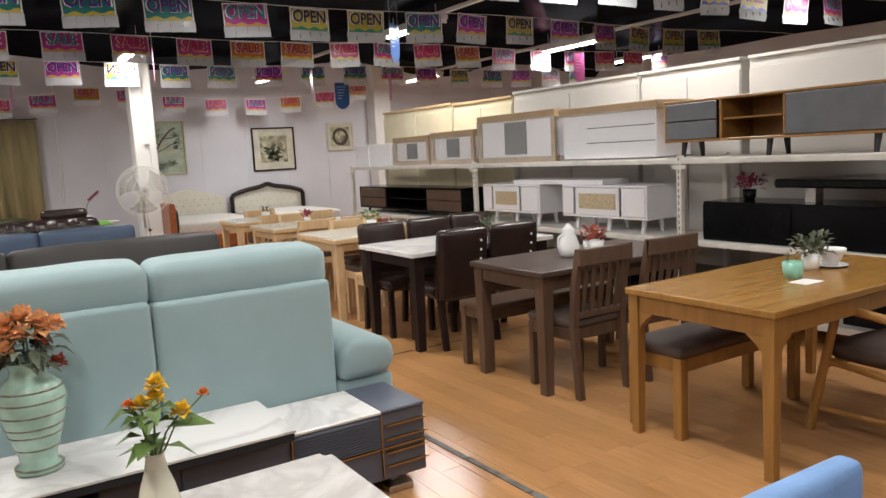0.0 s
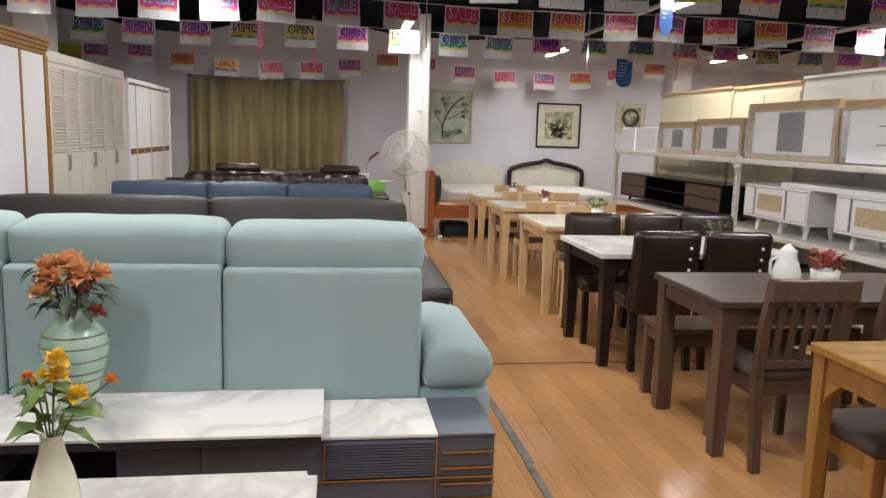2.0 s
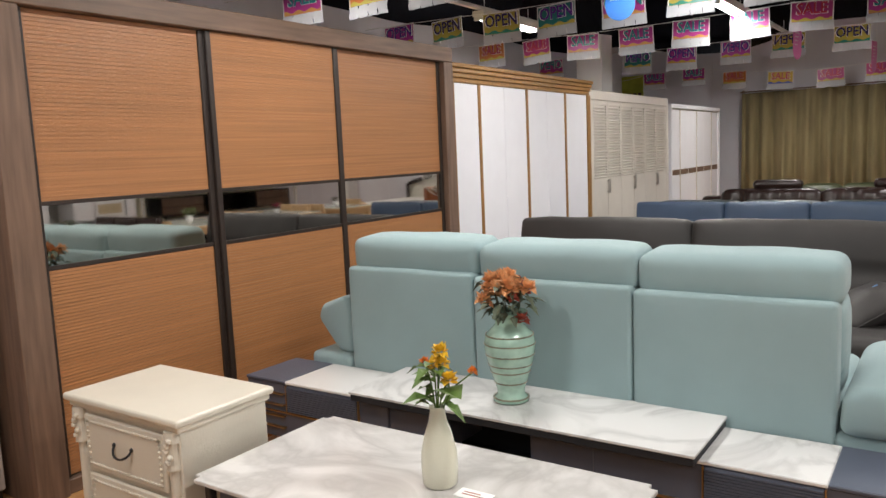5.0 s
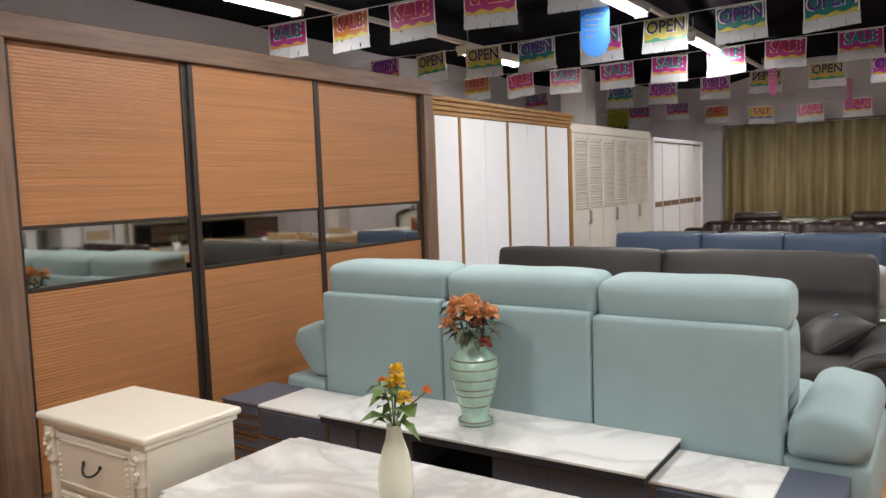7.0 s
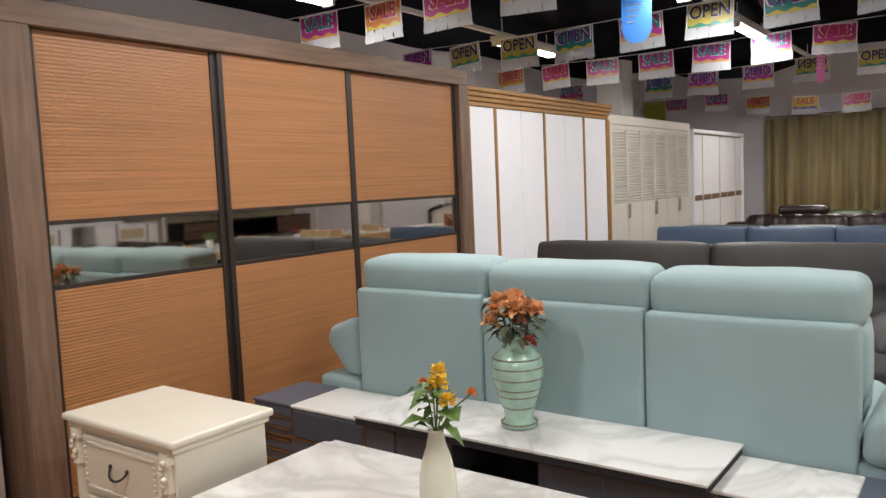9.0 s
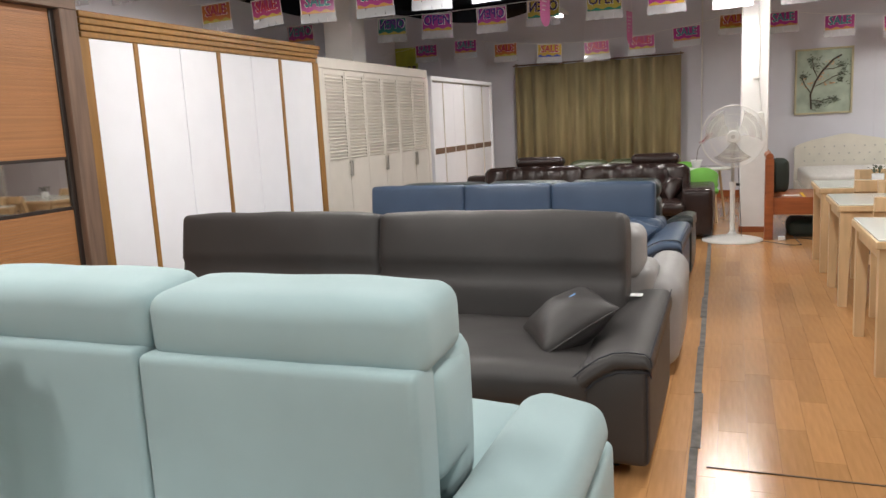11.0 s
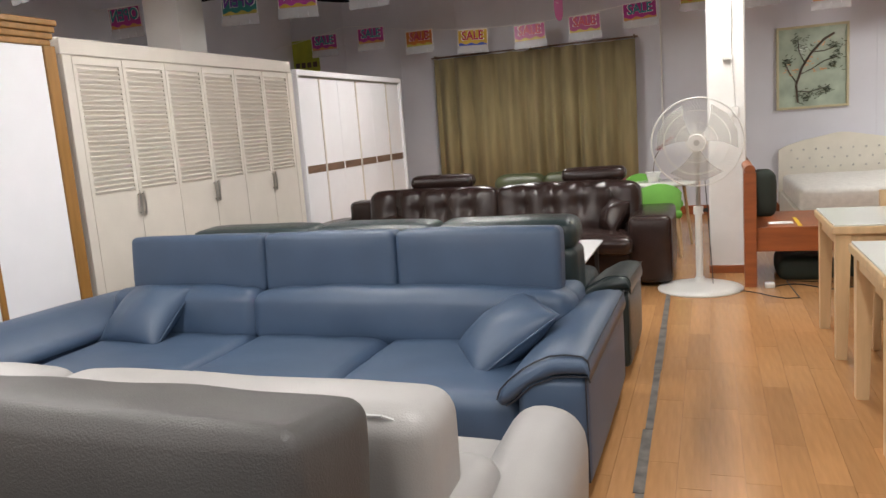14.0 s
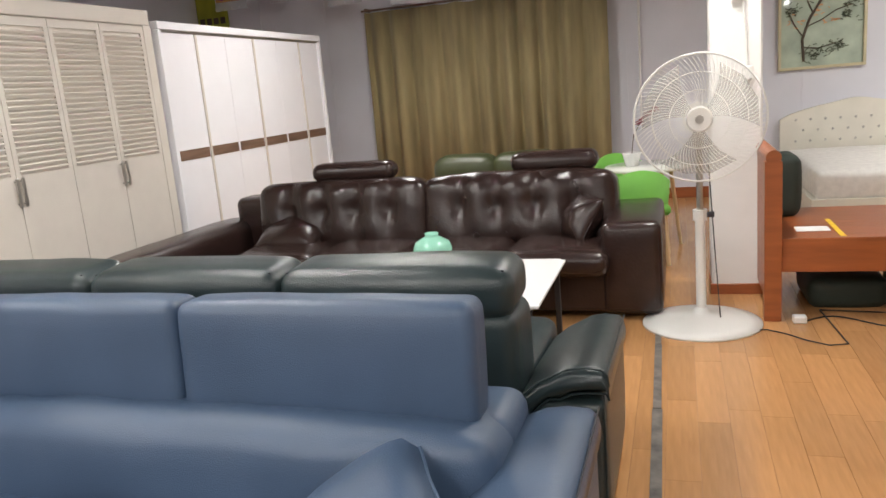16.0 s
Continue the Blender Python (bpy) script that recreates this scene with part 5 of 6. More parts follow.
def leather_chair(m):
    c = thing("dining_chair", "high backed dark brown leather chair with crystal studs", "chair", "leather dining chairs")
    cushion("seat", (-0.215, 0.215, 0.02, 0.45, 0.38, 0.475), BROWNL, c, 0.035, 0.015)
    cushion("backrest", (-0.215, 0.215, -0.04, 0.05, 0.36, 0.90), BROWNL, c, 0.035, 0.012, m=about((0, 0, 0.4), 7))
    for k, z in enumerate((0.80, 0.73, 0.66)):
        bm = bmesh.new()
        for x in (-0.14,):
            bmesh.ops.create_icosphere(bm, subdivisions=1, radius=0.014, matrix=pose(x + 0.28, -0.045 - (z - 0.4) * 0.123, z))
        part("stud", bm, CHINA, c, "crystal stud")
    for x in (-0.185, 0.185):
        for y, lean in ((0.0, -0.05), (0.41, 0.0)):
            bm = bmesh.new()
            g = add_box(bm, x - 0.02, x + 0.02, y - 0.02, y + 0.02, 0, 0.39)
            for v in g:
                if v.co.z < 0.1:
                    v.co.y += lean
            part("leg", bm, ESPRESSO, c)
    c.matrix_basis = m
    return c


lc = leather_chair(pose(3.52, 4.62, 0, rz=0))
for x, y, r in ((4.0, 4.62, -3), (3.42, 5.62, 180), (3.90, 5.62, 180), (4.35, 5.64, 176)):
    copy_thing(lc, pose(x, y, 0, rz=r))


def arm_chair():
    c = thing("armchair", "pale oak armchair with a grey brown padded seat", "armchair")
    cushion("seat", (-0.27, 0.27, -0.02, 0.5, 0.38, 0.46), DARKSEAT, c, 0.04, 0.02)
    cushion("backrest", (-0.25, 0.25, -0.1, -0.02, 0.44, 0.82), DARKSEAT, c, 0.035, 0.015, m=about((0, -0.05, 0.45), 14))
    for s in (-1, 1):
        rod("armrest", (s * 0.31, 0.5, 0.655), (s * 0.31, -0.16, 0.60), 0.022, OAK, c, n=12)
        rod("front_leg", (s * 0.31, 0.55, 0), (s * 0.31, 0.40, 0.65), 0.024, OAK, c, 0.02, n=12)
        rod("back_leg", (s * 0.29, -0.28, 0), (s * 0.31, -0.12, 0.62), 0.024, OAK, c, 0.02, n=12)
        rod("side_rail", (s * 0.30, 0.45, 0.37), (s * 0.30, -0.2, 0.34), 0.018, OAK, c, n=10)
        rod("stretcher", (s * 0.30, 0.52, 0.12), (s * 0.29, -0.25, 0.18), 0.012, OAK, c, n=10)
    for y in (0.45, -0.15):
        rod("cross_rail", (-0.3, y, 0.36), (0.3, y, 0.36), 0.018, OAK, c, n=10)
    c.matrix_basis = pose(4.10, 1.46, 0, rz=-8)
    return c


arm_chair()
bc = thing("dining_chair", "sky blue upholstered chair with a padded back", "chair")
cushion("backrest", (1.64, 2.06, 0.80, 0.87, 0.46, 0.745), SKYBLUE, bc, 0.025, 0.008)
cushion("seat", (1.62, 2.08, 0.42, 0.84, 0.39, 0.47), SKYBLUE, bc, 0.035, 0.012)
for x in (1.67, 2.03):
    rod("leg", (x, 0.47, 0), (x, 0.47, 0.4), 0.014, OAK, bc, 0.018)
    rod("back_leg", (x, 0.84, 0), (x, 0.83, 0.52), 0.014, OAK, bc, 0.018)


def tub_chair(x, y, r, mat, legs, label):
    c = thing("armchair", label, "chair")
    bm = bmesh.new()
    n = 18
    inner, outer = [], []
    for i in range(n + 1):
        a = math.pi * (0.02 + 0.96 * i / n)
        h = 0.60 + 0.14 * math.sin(a) ** 2
        for rr, lst in ((0.25, inner), (0.28, outer)):
            lst.append((bm.verts.new((rr * math.cos(a), -rr * math.sin(a), 0.43)), bm.verts.new((rr * 1.06 * math.cos(a), -rr * 1.1 * math.sin(a), h))))
    for i in range(n):
        bm.faces.new((inner[i][0], inner[i + 1][0], inner[i + 1][1], inner[i][1]))
        bm.faces.new((outer[i][1], outer[i + 1][1], outer[i + 1][0], outer[i][0]))
        bm.faces.new((inner[i][1], inner[i + 1][1], outer[i + 1][1], outer[i][1]))
    part("backrest", bm, mat, c, smooth=True)
    cushion("seat", (-0.25, 0.25, -0.22, 0.26, 0.38, 0.46), mat, c, 0.035, 0.015)
    for sx in (-1, 1):
        for sy in (-1, 1):
            rod("leg", (sx * 0.22, sy * 0.22, 0), (sx * 0.19, sy * 0.18, 0.4), 0.014, legs, c, 0.02)
    c.matrix_basis = pose(x, y, 0, rz=r)
    return c


tub_chair(1.98, 12.15, 20, LIME, PINE, "lime green tub chair on pale wooden legs")
tub_chair(1.93, 13.0, -150, LIME, PINE, "lime green tub chair at the little table")
tub_chair(4.1, 10.15, 185, PINE, PINE, "pale beech chair with a curved hoop back")
rt = thing("side_table", "small pale table with a mint top", "table")
lathe("top", [(0.02, 0.66), (0.34, 0.66), (0.35, 0.675), (0.34, 0.69), (0.02, 0.69)], GLASSTOP, rt, (2.1, 12.65, 0))
for a in (0.5, 2.1, 3.7, 5.3):
    rod("leg", (2.1 + 0.28 * math.cos(a), 12.65 + 0.28 * math.sin(a), 0), (2.1 + 0.2 * math.cos(a), 12.65 + 0.2 * math.sin(a), 0.66), 0.014, PINE, rt, 0.018)
orc = thing("potted_orchid", "dark red orchid in a white pot", "plant", at=(1.98, 12.62, 0.69))
lathe("pot", [(0.05, 0), (0.075, 0.1), (0.08, 0.11), (0.06, 0.10)], CHINA, orc)
bm = bmesh.new()
add_path(bm, [(0, 0, 0.09), (0.02, 0, 0.25), (0.09, 0, 0.37), (0.19, 0, 0.43)], 0.004)
part("stem", bm, BRANCH, orc)
bm = bmesh.new()
rnd = random.Random(3)
for k in range(7):
    add_bloom(bm, (0.06 + 0.022 * k, rnd.uniform(-0.02, 0.02), 0.33 + 0.018 * k), 0.035, rnd, 12)
part("blossoms", bm, PINKP, orc)
ol = thing("sofa", "olive green leather sofa in front of the curtain", "sofa")
for a, b2 in ((0.1, 0.68), (0.68, 1.26)):
    cushion("back_cushion", (a, b2, 13.2, 13.45, 0.36, 0.78), OLIVEL, ol, 0.08, 0.03)
box("base", (0.05, 1.3, 13.2, 13.9, 0.0, 0.4), OLIVEL, ol, bev=0.04, seg=3)
tagged(cushion("pillow", (1.36, 1.62, 13.2, 13.36, 0.40, 0.78), PINKP, None, 0.06, 0.02), "dark red pillow beside the olive sofa", "pillow")
tagged(box("ottoman", (1.33, 1.75, 13.15, 13.6, 0, 0.40), BROWNL, bev=0.03, seg=3), "dark leather ottoman block under the pillow", "ottoman")

# ---- storage rack along the dining row ----
rk = thing("storage_rack", "white slotted steel rack with three long shelves", "rack")
X0, X1, RY = 5.22, 5.78, (0.9, 3.97, 6.80, 9.90)
for y in RY:
    for x in (X0, X1):
        p = boxes("post", [(x - 0.02, x + 0.02, y - 0.02, y - 0.012, 0, 1.34), (x - 0.02, x - 0.012, y - 0.012, y + 0.025, 0, 1.34)], RACK, rk, bev=0)
        if x == X0:
            # dark chips on the solid post paint the shade inside its holes
            bm = bmesh.new()
            for k in range(26):
                add_box(bm, x - 0.0215, x - 0.0195, y + 0.0, y + 0.008, 0.05 + k * 0.05, 0.08 + k * 0.05)
            part("slot_shade", bm, DARKVOID, p)
    for z in (1.31, 0.69):
        box("gusset", (X0 - 0.022, X0 - 0.014, y - 0.07, y + 0.07, z - 0.075, z - 0.045), RACK, rk, bev=0)
for z in (0.18, 0.68, 1.32):
    box("shelf", (X0 + 0.005, X1, RY[0], RY[-1], z - 0.02, z), RACK, rk, bev=0)
    bm = bmesh.new()
    add_box(bm, X0 - 0.012, X0, RY[0], RY[-1], z - 0.045, z - 0.002)
    for zz in (z - 0.036, z - 0.018):
        add_box(bm, X0 - 0.017, X0 - 0.012, RY[0], RY[-1], zz, zz + 0.008)
    part("front_beam", bm, RACK, rk)


def cabinet(name, dims, mat, label, category="cabinet", fronts=None, front_mat=None, legs=None):
    x0, x1, y0, y1, z0, z1 = dims
    c = thing(name, label, category)
    box("body", (x0 + 0.014, x1, y0, y1, z0, z1), mat, c)
    for f in fronts or ():
        d = box("door", (x0, x0 + 0.013, y0 + f[0] * (y1 - y0) + 0.006, y0 + f[1] * (y1 - y0) - 0.006, z0 + f[2] * (z1 - z0) + 0.006, z0 + f[3] * (z1 - z0) - 0.006), front_mat or mat, c, bev=0.002)
    if legs:
        for y in (y0 + 0.1, y1 - 0.1):
            for x in (x0 + 0.06, x1 - 0.06):
                rod("leg", (x, y, legs), (x, y, z0), 0.014, WHITE if mat is WHITE else MATBLACK, c, 0.02)
    return c


def open_stand(y0, y1, z0, z1, body, front, label, legs_z, openings):
    """A media stand whose bays are doors or open shelves, seen from the west."""
    x0, x1 = 5.26, 5.66
    c = thing("media_stand", label, "tv stand")
    t = 0.02
    box("top", (x0, x1, y0, y1, z1 - t, z1), body, c)
    box("bottom", (x0, x1, y0, y1, z0, z0 + t), body, c)
    box("back", (x1 - t, x1, y0, y1, z0 + t, z1 - t), body, c)
    ys = sorted({y0, *[o[1] for o in openings]})
    for y in [y0] + [o[1] - t for o in openings]:
        box("divider", (x0, x1 - t, y, y + t, z0 + t, z1 - t), body, c)
    for a, b2, kind in openings:
        if kind == "door":
            box("door", (x0 - 0.004, x0 + 0.012, a + t + 0.003, b2 - t - 0.003, z0 + t + 0.004, z1 - t - 0.004), front, c)
        elif kind == "drawers":
            zm = (z0 + z1) / 2
            for p, q in ((z0 + t + 0.004, zm - 0.004), (zm + 0.004, z1 - t - 0.004)):
                box("drawer", (x0 - 0.004, x0 + 0.012, a + t + 0.003, b2 - t - 0.003, p, q), front, c)
        elif kind == "shelf":
            box("shelf", (x0 + 0.02, x1 - t, a + t, b2 - t, (z0 + z1) / 2 - 0.008, (z0 + z1) / 2 + 0.008), body, c)
    if legs_z is not None:
        for y in (y0 + 0.12, y1 - 0.12, (y0 + y1) / 2):
            for xa, xb in ((x0 + 0.08, x0 + 0.10), (x1 - 0.08, x1 - 0.10)):
                rod("leg", (xa, y, legs_z), (xb, y, z0), 0.016, MATBLACK if body is not WHITE else WHITE, c, 0.024)
    return c


open_stand(2.40, 4.16, 1.44, 1.765, OAK, GREYDOOR, "oak media stand with grey fluted doors on black legs", 1.32, ((2.40, 3.12, "door"), (3.12, 3.64, "shelf"), (3.64, 4.16, "drawers")))
open_stand(7.15, 9.80, 0.74, 1.04, BLACK, BROWNW, "black media stand with dark wooden drawers", 0.68, ((7.15, 7.95, "drawers"), (7.95, 9.0, "shelf"), (9.0, 9.80, "drawers")))
for y0, y1, z0 in ((4.36, 5.42, 0.80), (5.76, 6.72, 0.80)):
    c = open_stand(y0, y1, z0, 1.095, WHITE, WHITE, "white media cabinet with a woven rattan door on pegs", 0.68, ((y0, y0 + 0.3, "door"), (y0 + 0.3, y1 - 0.18, "door"), (y1 - 0.18, y1, "door")))
    box("rattan_panel", (5.249, 5.2555, y0 + 0.36, y1 - 0.24, 0.88, 1.02), RATTAN, c, bev=0, label="woven rattan panel")
cabinet("floating_shelf", (5.27, 5.62, 4.9, 6.2, 1.096, 1.14), WHITE, "white shelf board lying over both cabinets", "shelf")
cabinet("media_stand", (5.26, 5.70, 1.6, 3.80, 0.68, 0.98), BLACK, "long glossy black media stand", "tv stand", [(0, 0.33, 0.05, 0.95), (0.33, 0.66, 0.05, 0.95), (0.66, 1, 0.05, 0.95)])
ds = thing("display_shelf", "raised black display board on short posts", "shelf")
box("board", (5.28, 5.62, 1.7, 3.2, 1.09, 1.15), BLACK, ds, bev=0.012)
for y in (1.9, 3.0):
    box("post", (5.4, 5.5, y - 0.04, y + 0.04, 0.98, 1.09), STEEL, ds)
# packed pieces on the top shelf
cabinet("storage_box", (5.26, 5.66, 8.78, 9.86, 1.32, 1.62), WHITE, "small white cabinet with a dark window", "cabinet", [(0.0, 0.4, 0, 1), (0.6, 1, 0, 1)])


def packed(y0, y1, z1, label, mode):
    c = thing("packed_cabinet", label, "packed furniture")
    x0, x1 = 5.26, 5.72
    box("body", (x0 + 0.03, x1 - 0.01, y0 + 0.03, y1 - 0.03, 1.335, z1 - 0.03), WHITE, c)
    boxes("carton_edge", [(x0, x1, y0, y1, z1 - 0.075, z1)] + ([(x0, x1, y0, y1, 1.321, 1.375), (x0, x0 + 0.03, y0, y0 + 0.06, 1.376, z1 - 0.076), (x0, x0 + 0.03, y1 - 0.06, y1, 1.376, z1 - 0.076)] if mode != "wrap" else []), CARD, c)
    if mode == "open":
        w = y1 - y0
        # dark panel on the solid body paints the shaded interior
        box("opening_shade", (x0 + 0.022, x0 + 0.031, y0 + 0.36 * w, y1 - 0.36 * w, 1.40, z1 - 0.09), DARKVOID, c, bev=0)
    else:
        for k in (1, 2):
            z = 1.335 + (z1 - 1.4) * k / 3
            # dark strip on the face paints the shade between drawers
            box("drawer_gap_shade", (x0 + 0.027, x0 + 0.0305, y0 + 0.05, y1 - 0.35, z, z + 0.008), DARKVOID, c, bev=0)
    bm = bmesh.new()
    n = 26
    rows = []
    for j in range(9):
        rows.append([bm.verts.new((x0 - 0.006 + 0.018 * noise.noise(Vector((i * 0.55, j * 0.8, y0))), y0 + (y1 - y0) * i / n, 1.33 + (z1 - 1.39) * j / 8)) for i in range(n + 1)])
    for r0, r1 in zip(rows, rows[1:]):
        for i in range(n):
            bm.faces.new((r0[i], r0[i + 1], r1[i + 1], r1[i]))
    part("plastic_wrap", bm, PLASTIC, c, "crumpled clear film", smooth=True)
    return c


packed(7.82, 8.72, 1.68, "white cabinet in a cardboard frame with clear film", "open")
packed(6.86, 7.78, 1.70, "white cabinet in a cardboard frame with clear film", "open")
packed(5.50, 6.78, 1.82, "tall packed cabinet with torn cardboard and film", "open")
packed(4.24, 5.44, 1.80, "white drawer cabinet wrapped in clear film with cardboard top", "wrap")
# tall row behind the rack
for y0, y1, z1, mat, label in ((8.16, 10.02, 2.06, CREAM2, "pale yellow tall cabinet back behind the rack"), (6.9, 8.12, 2.04, CREAM2, "pale yellow tall cabinet with an oak top edge"),
                               (4.98, 6.86, 2.07, PALEBOARD, "tall white cabinet behind the rack"), (3.88, 4.94, 2.07, PALEBOARD, "tall white cabinet behind the rack"),
                               (1.6, 3.80, 2.07, PALEBOARD, "wide tall white cabinet behind the rack"), (-0.4, 1.56, 2.07, PALEBOARD, "tall white cabinet near the entrance")):
    c = cabinet("tall_cabinet", (5.84, 6.35, y0, y1, 0, z1), mat, label, "cabinet", [(0, 0.5, 0.03, 0.97), (0.5, 1, 0.03, 0.97)])
    box("top_edge", (5.83, 6.36, y0 - 0.004, y1 + 0.004, z1 + 0.001, z1 + 0.03), PINE if mat is CREAM2 else PALEBOARD, c)

# ---- small things on tables ----


def pot_plant(x, y, z, r, h, pot, leaf, label, n=40, spread=0.09):
    p = thing("potted_plant", label, "plant", at=(x, y, z))
    lathe("pot", [(r * 0.7, 0), (r * 0.95, h * 0.4), (r, h), (r * 0.88, h), (r * 0.8, h * 0.8)], pot, p)
    rnd = random.Random(int(x * 100 + y * 10))
    bm = bmesh.new()
    for k in range(n):
        a, e = rnd.uniform(0, 6.28), rnd.uniform(0.1, 1.4)
        q = rnd.uniform(0.1, 0.8) * spread
        add_leaf(bm, (q * math.cos(a), q * math.sin(a), h + rnd.uniform(0, spread * 0.8)), (math.cos(a) * math.cos(e), math.sin(a) * math.cos(e), math.sin(e)), rnd.uniform(0.4, 0.8) * spread, spread * 0.16, 0.3)
    part("leaves", bm, leaf, p)
    return p


jug = thing("jug", "white china jug with lid and handle", "jug", at=(3.72, 3.62, 0.75))
lathe("body", [(0.045, 0), (0.06, 0.01), (0.072, 0.06), (0.055, 0.12), (0.038, 0.155), (0.045, 0.18), (0.03, 0.19), (0.012, 0.21), (0.004, 0.215)], CHINA, jug)
bm = bmesh.new()
add_path(bm, [(-0.05, 0, 0.15), (-0.09, 0, 0.13), (-0.09, 0, 0.07), (-0.065, 0, 0.04)], 0.007)
part("handle", bm, CHINA, jug)
pot_plant(3.92, 3.60, 0.75, 0.07, 0.085, CHINA, REDP, "dried rust red plant in a round white pot", 60, 0.10)
pot_plant(3.88, 2.15, 0.75, 0.05, 0.085, MINTJAR, DUSTYLEAF, "small grey green plant in a pale pot", 26, 0.05)
pot_plant(4.15, 2.22, 0.75, 0.05, 0.08, CHINA, DUSTYLEAF, "low succulent in a white pot", 60, 0.11)
tagged(box("price_card", (3.76, 3.9, 2.0, 2.1, 0.7505, 0.752), PAPER, bev=0.0004), "white price card on the oak table", "price card")
cup = thing("cup", "white tea cup on a saucer", "cup", at=(4.3, 2.2, 0.75))
lathe("saucer", [(0.03, 0), (0.085, 0.012), (0.085, 0.016), (0.03, 0.006)], CHINA, cup)
lathe("bowl", [(0.03, 0.007), (0.035, 0.02), (0.07, 0.08), (0.075, 0.10), (0.068, 0.10), (0.03, 0.03)], CHINA, cup)
cup2 = thing("tea_set", "white cup on a saucer on the marble table", "cup", at=(3.75, 5.1, 0.75))
lathe("saucer", [(0.03, 0), (0.09, 0.012), (0.09, 0.016), (0.03, 0.006)], CHINA, cup2)
lathe("bowl", [(0.03, 0.007), (0.055, 0.03), (0.05, 0.06), (0.045, 0.06), (0.03, 0.03)], CHINA, cup2)
pot_plant(4.1, 5.05, 0.75, 0.05, 0.07, BROWNW, DUSTYLEAF, "small dry plant in a brown pot", 50, 0.09)
pot_plant(3.75, 6.5, 0.752, 0.05, 0.10, CHINA, LEAF, "yellow green plant on the glass table", 50, 0.10)
pot_plant(3.7, 8.0, 0.752, 0.04, 0.06, CHINA, PINKP, "dark red flowers in a low dish", 40, 0.09)
pot_plant(3.65, 9.25, 0.752, 0.05, 0.08, CHINA, DUSTYLEAF, "small plant on the far beech table", 30, 0.08)
pot_plant(5.5, 3.55, 0.98, 0.05, 0.08, BLACK, PINKP, "purple flowering plant on the rack", 50, 0.12)
po = thing("poster", "yellow green printed cloth poster hung on the wall", "poster")
box("cloth", (-3.59, -3.14, 15.17, 15.19, 2.05, 2.92), POSTER, po, bev=0.003)
for k in range(4):
    box("print_bar", (-3.55 + 0.1 * k, -3.48 + 0.1 * k, 15.163, 15.169, 2.50, 2.58), BRANCH, po, bev=0)
dk = thing("low_shelf", "low dark display boards stored under the rack", "shelf")
for k in range(5):
    box("board", (5.3, 5.7, 1.2 + k * 1.7, 2.7 + k * 1.7, 0.181, 0.40), BLACK, dk)

# ---- hanging banners ----
CARDS = [((0.75, 0.50, 0.05), (0.55, 0.03, 0.08), (0.05, 0.12, 0.6)), ((0.55, 0.05, 0.32), (0.03, 0.32, 0.36), (0.75, 0.4, 0.1)), ((0.55, 0.06, 0.26), (0.70, 0.05, 0.10), (0.75, 0.6, 0.1)),
         ((0.62, 0.52, 0.08), (0.03, 0.02, 0.12), (0.03, 0.32, 0.22)), ((0.03, 0.26, 0.24), (0.16, 0.03, 0.36), (0.7, 0.55, 0.1)), ((0.58, 0.05, 0.42), (0.10, 0.03, 0.38), (0.8, 0.55, 0.05)),
         ((0.62, 0.20, 0.04), (0.45, 0.02, 0.10), (0.6, 0.55, 0.1))]


def sheet_mat(name, color, strength=0.0):
    m = material(name, [k * 0.72 for k in color], 0.35, vary=0.06, scale=8, bump=0.0)
    return m


CARD_MATS = [[sheet_mat("banner print", c) for c in trio] for trio in CARDS]
PROTO = {}
W, H = 0.42, 0.215


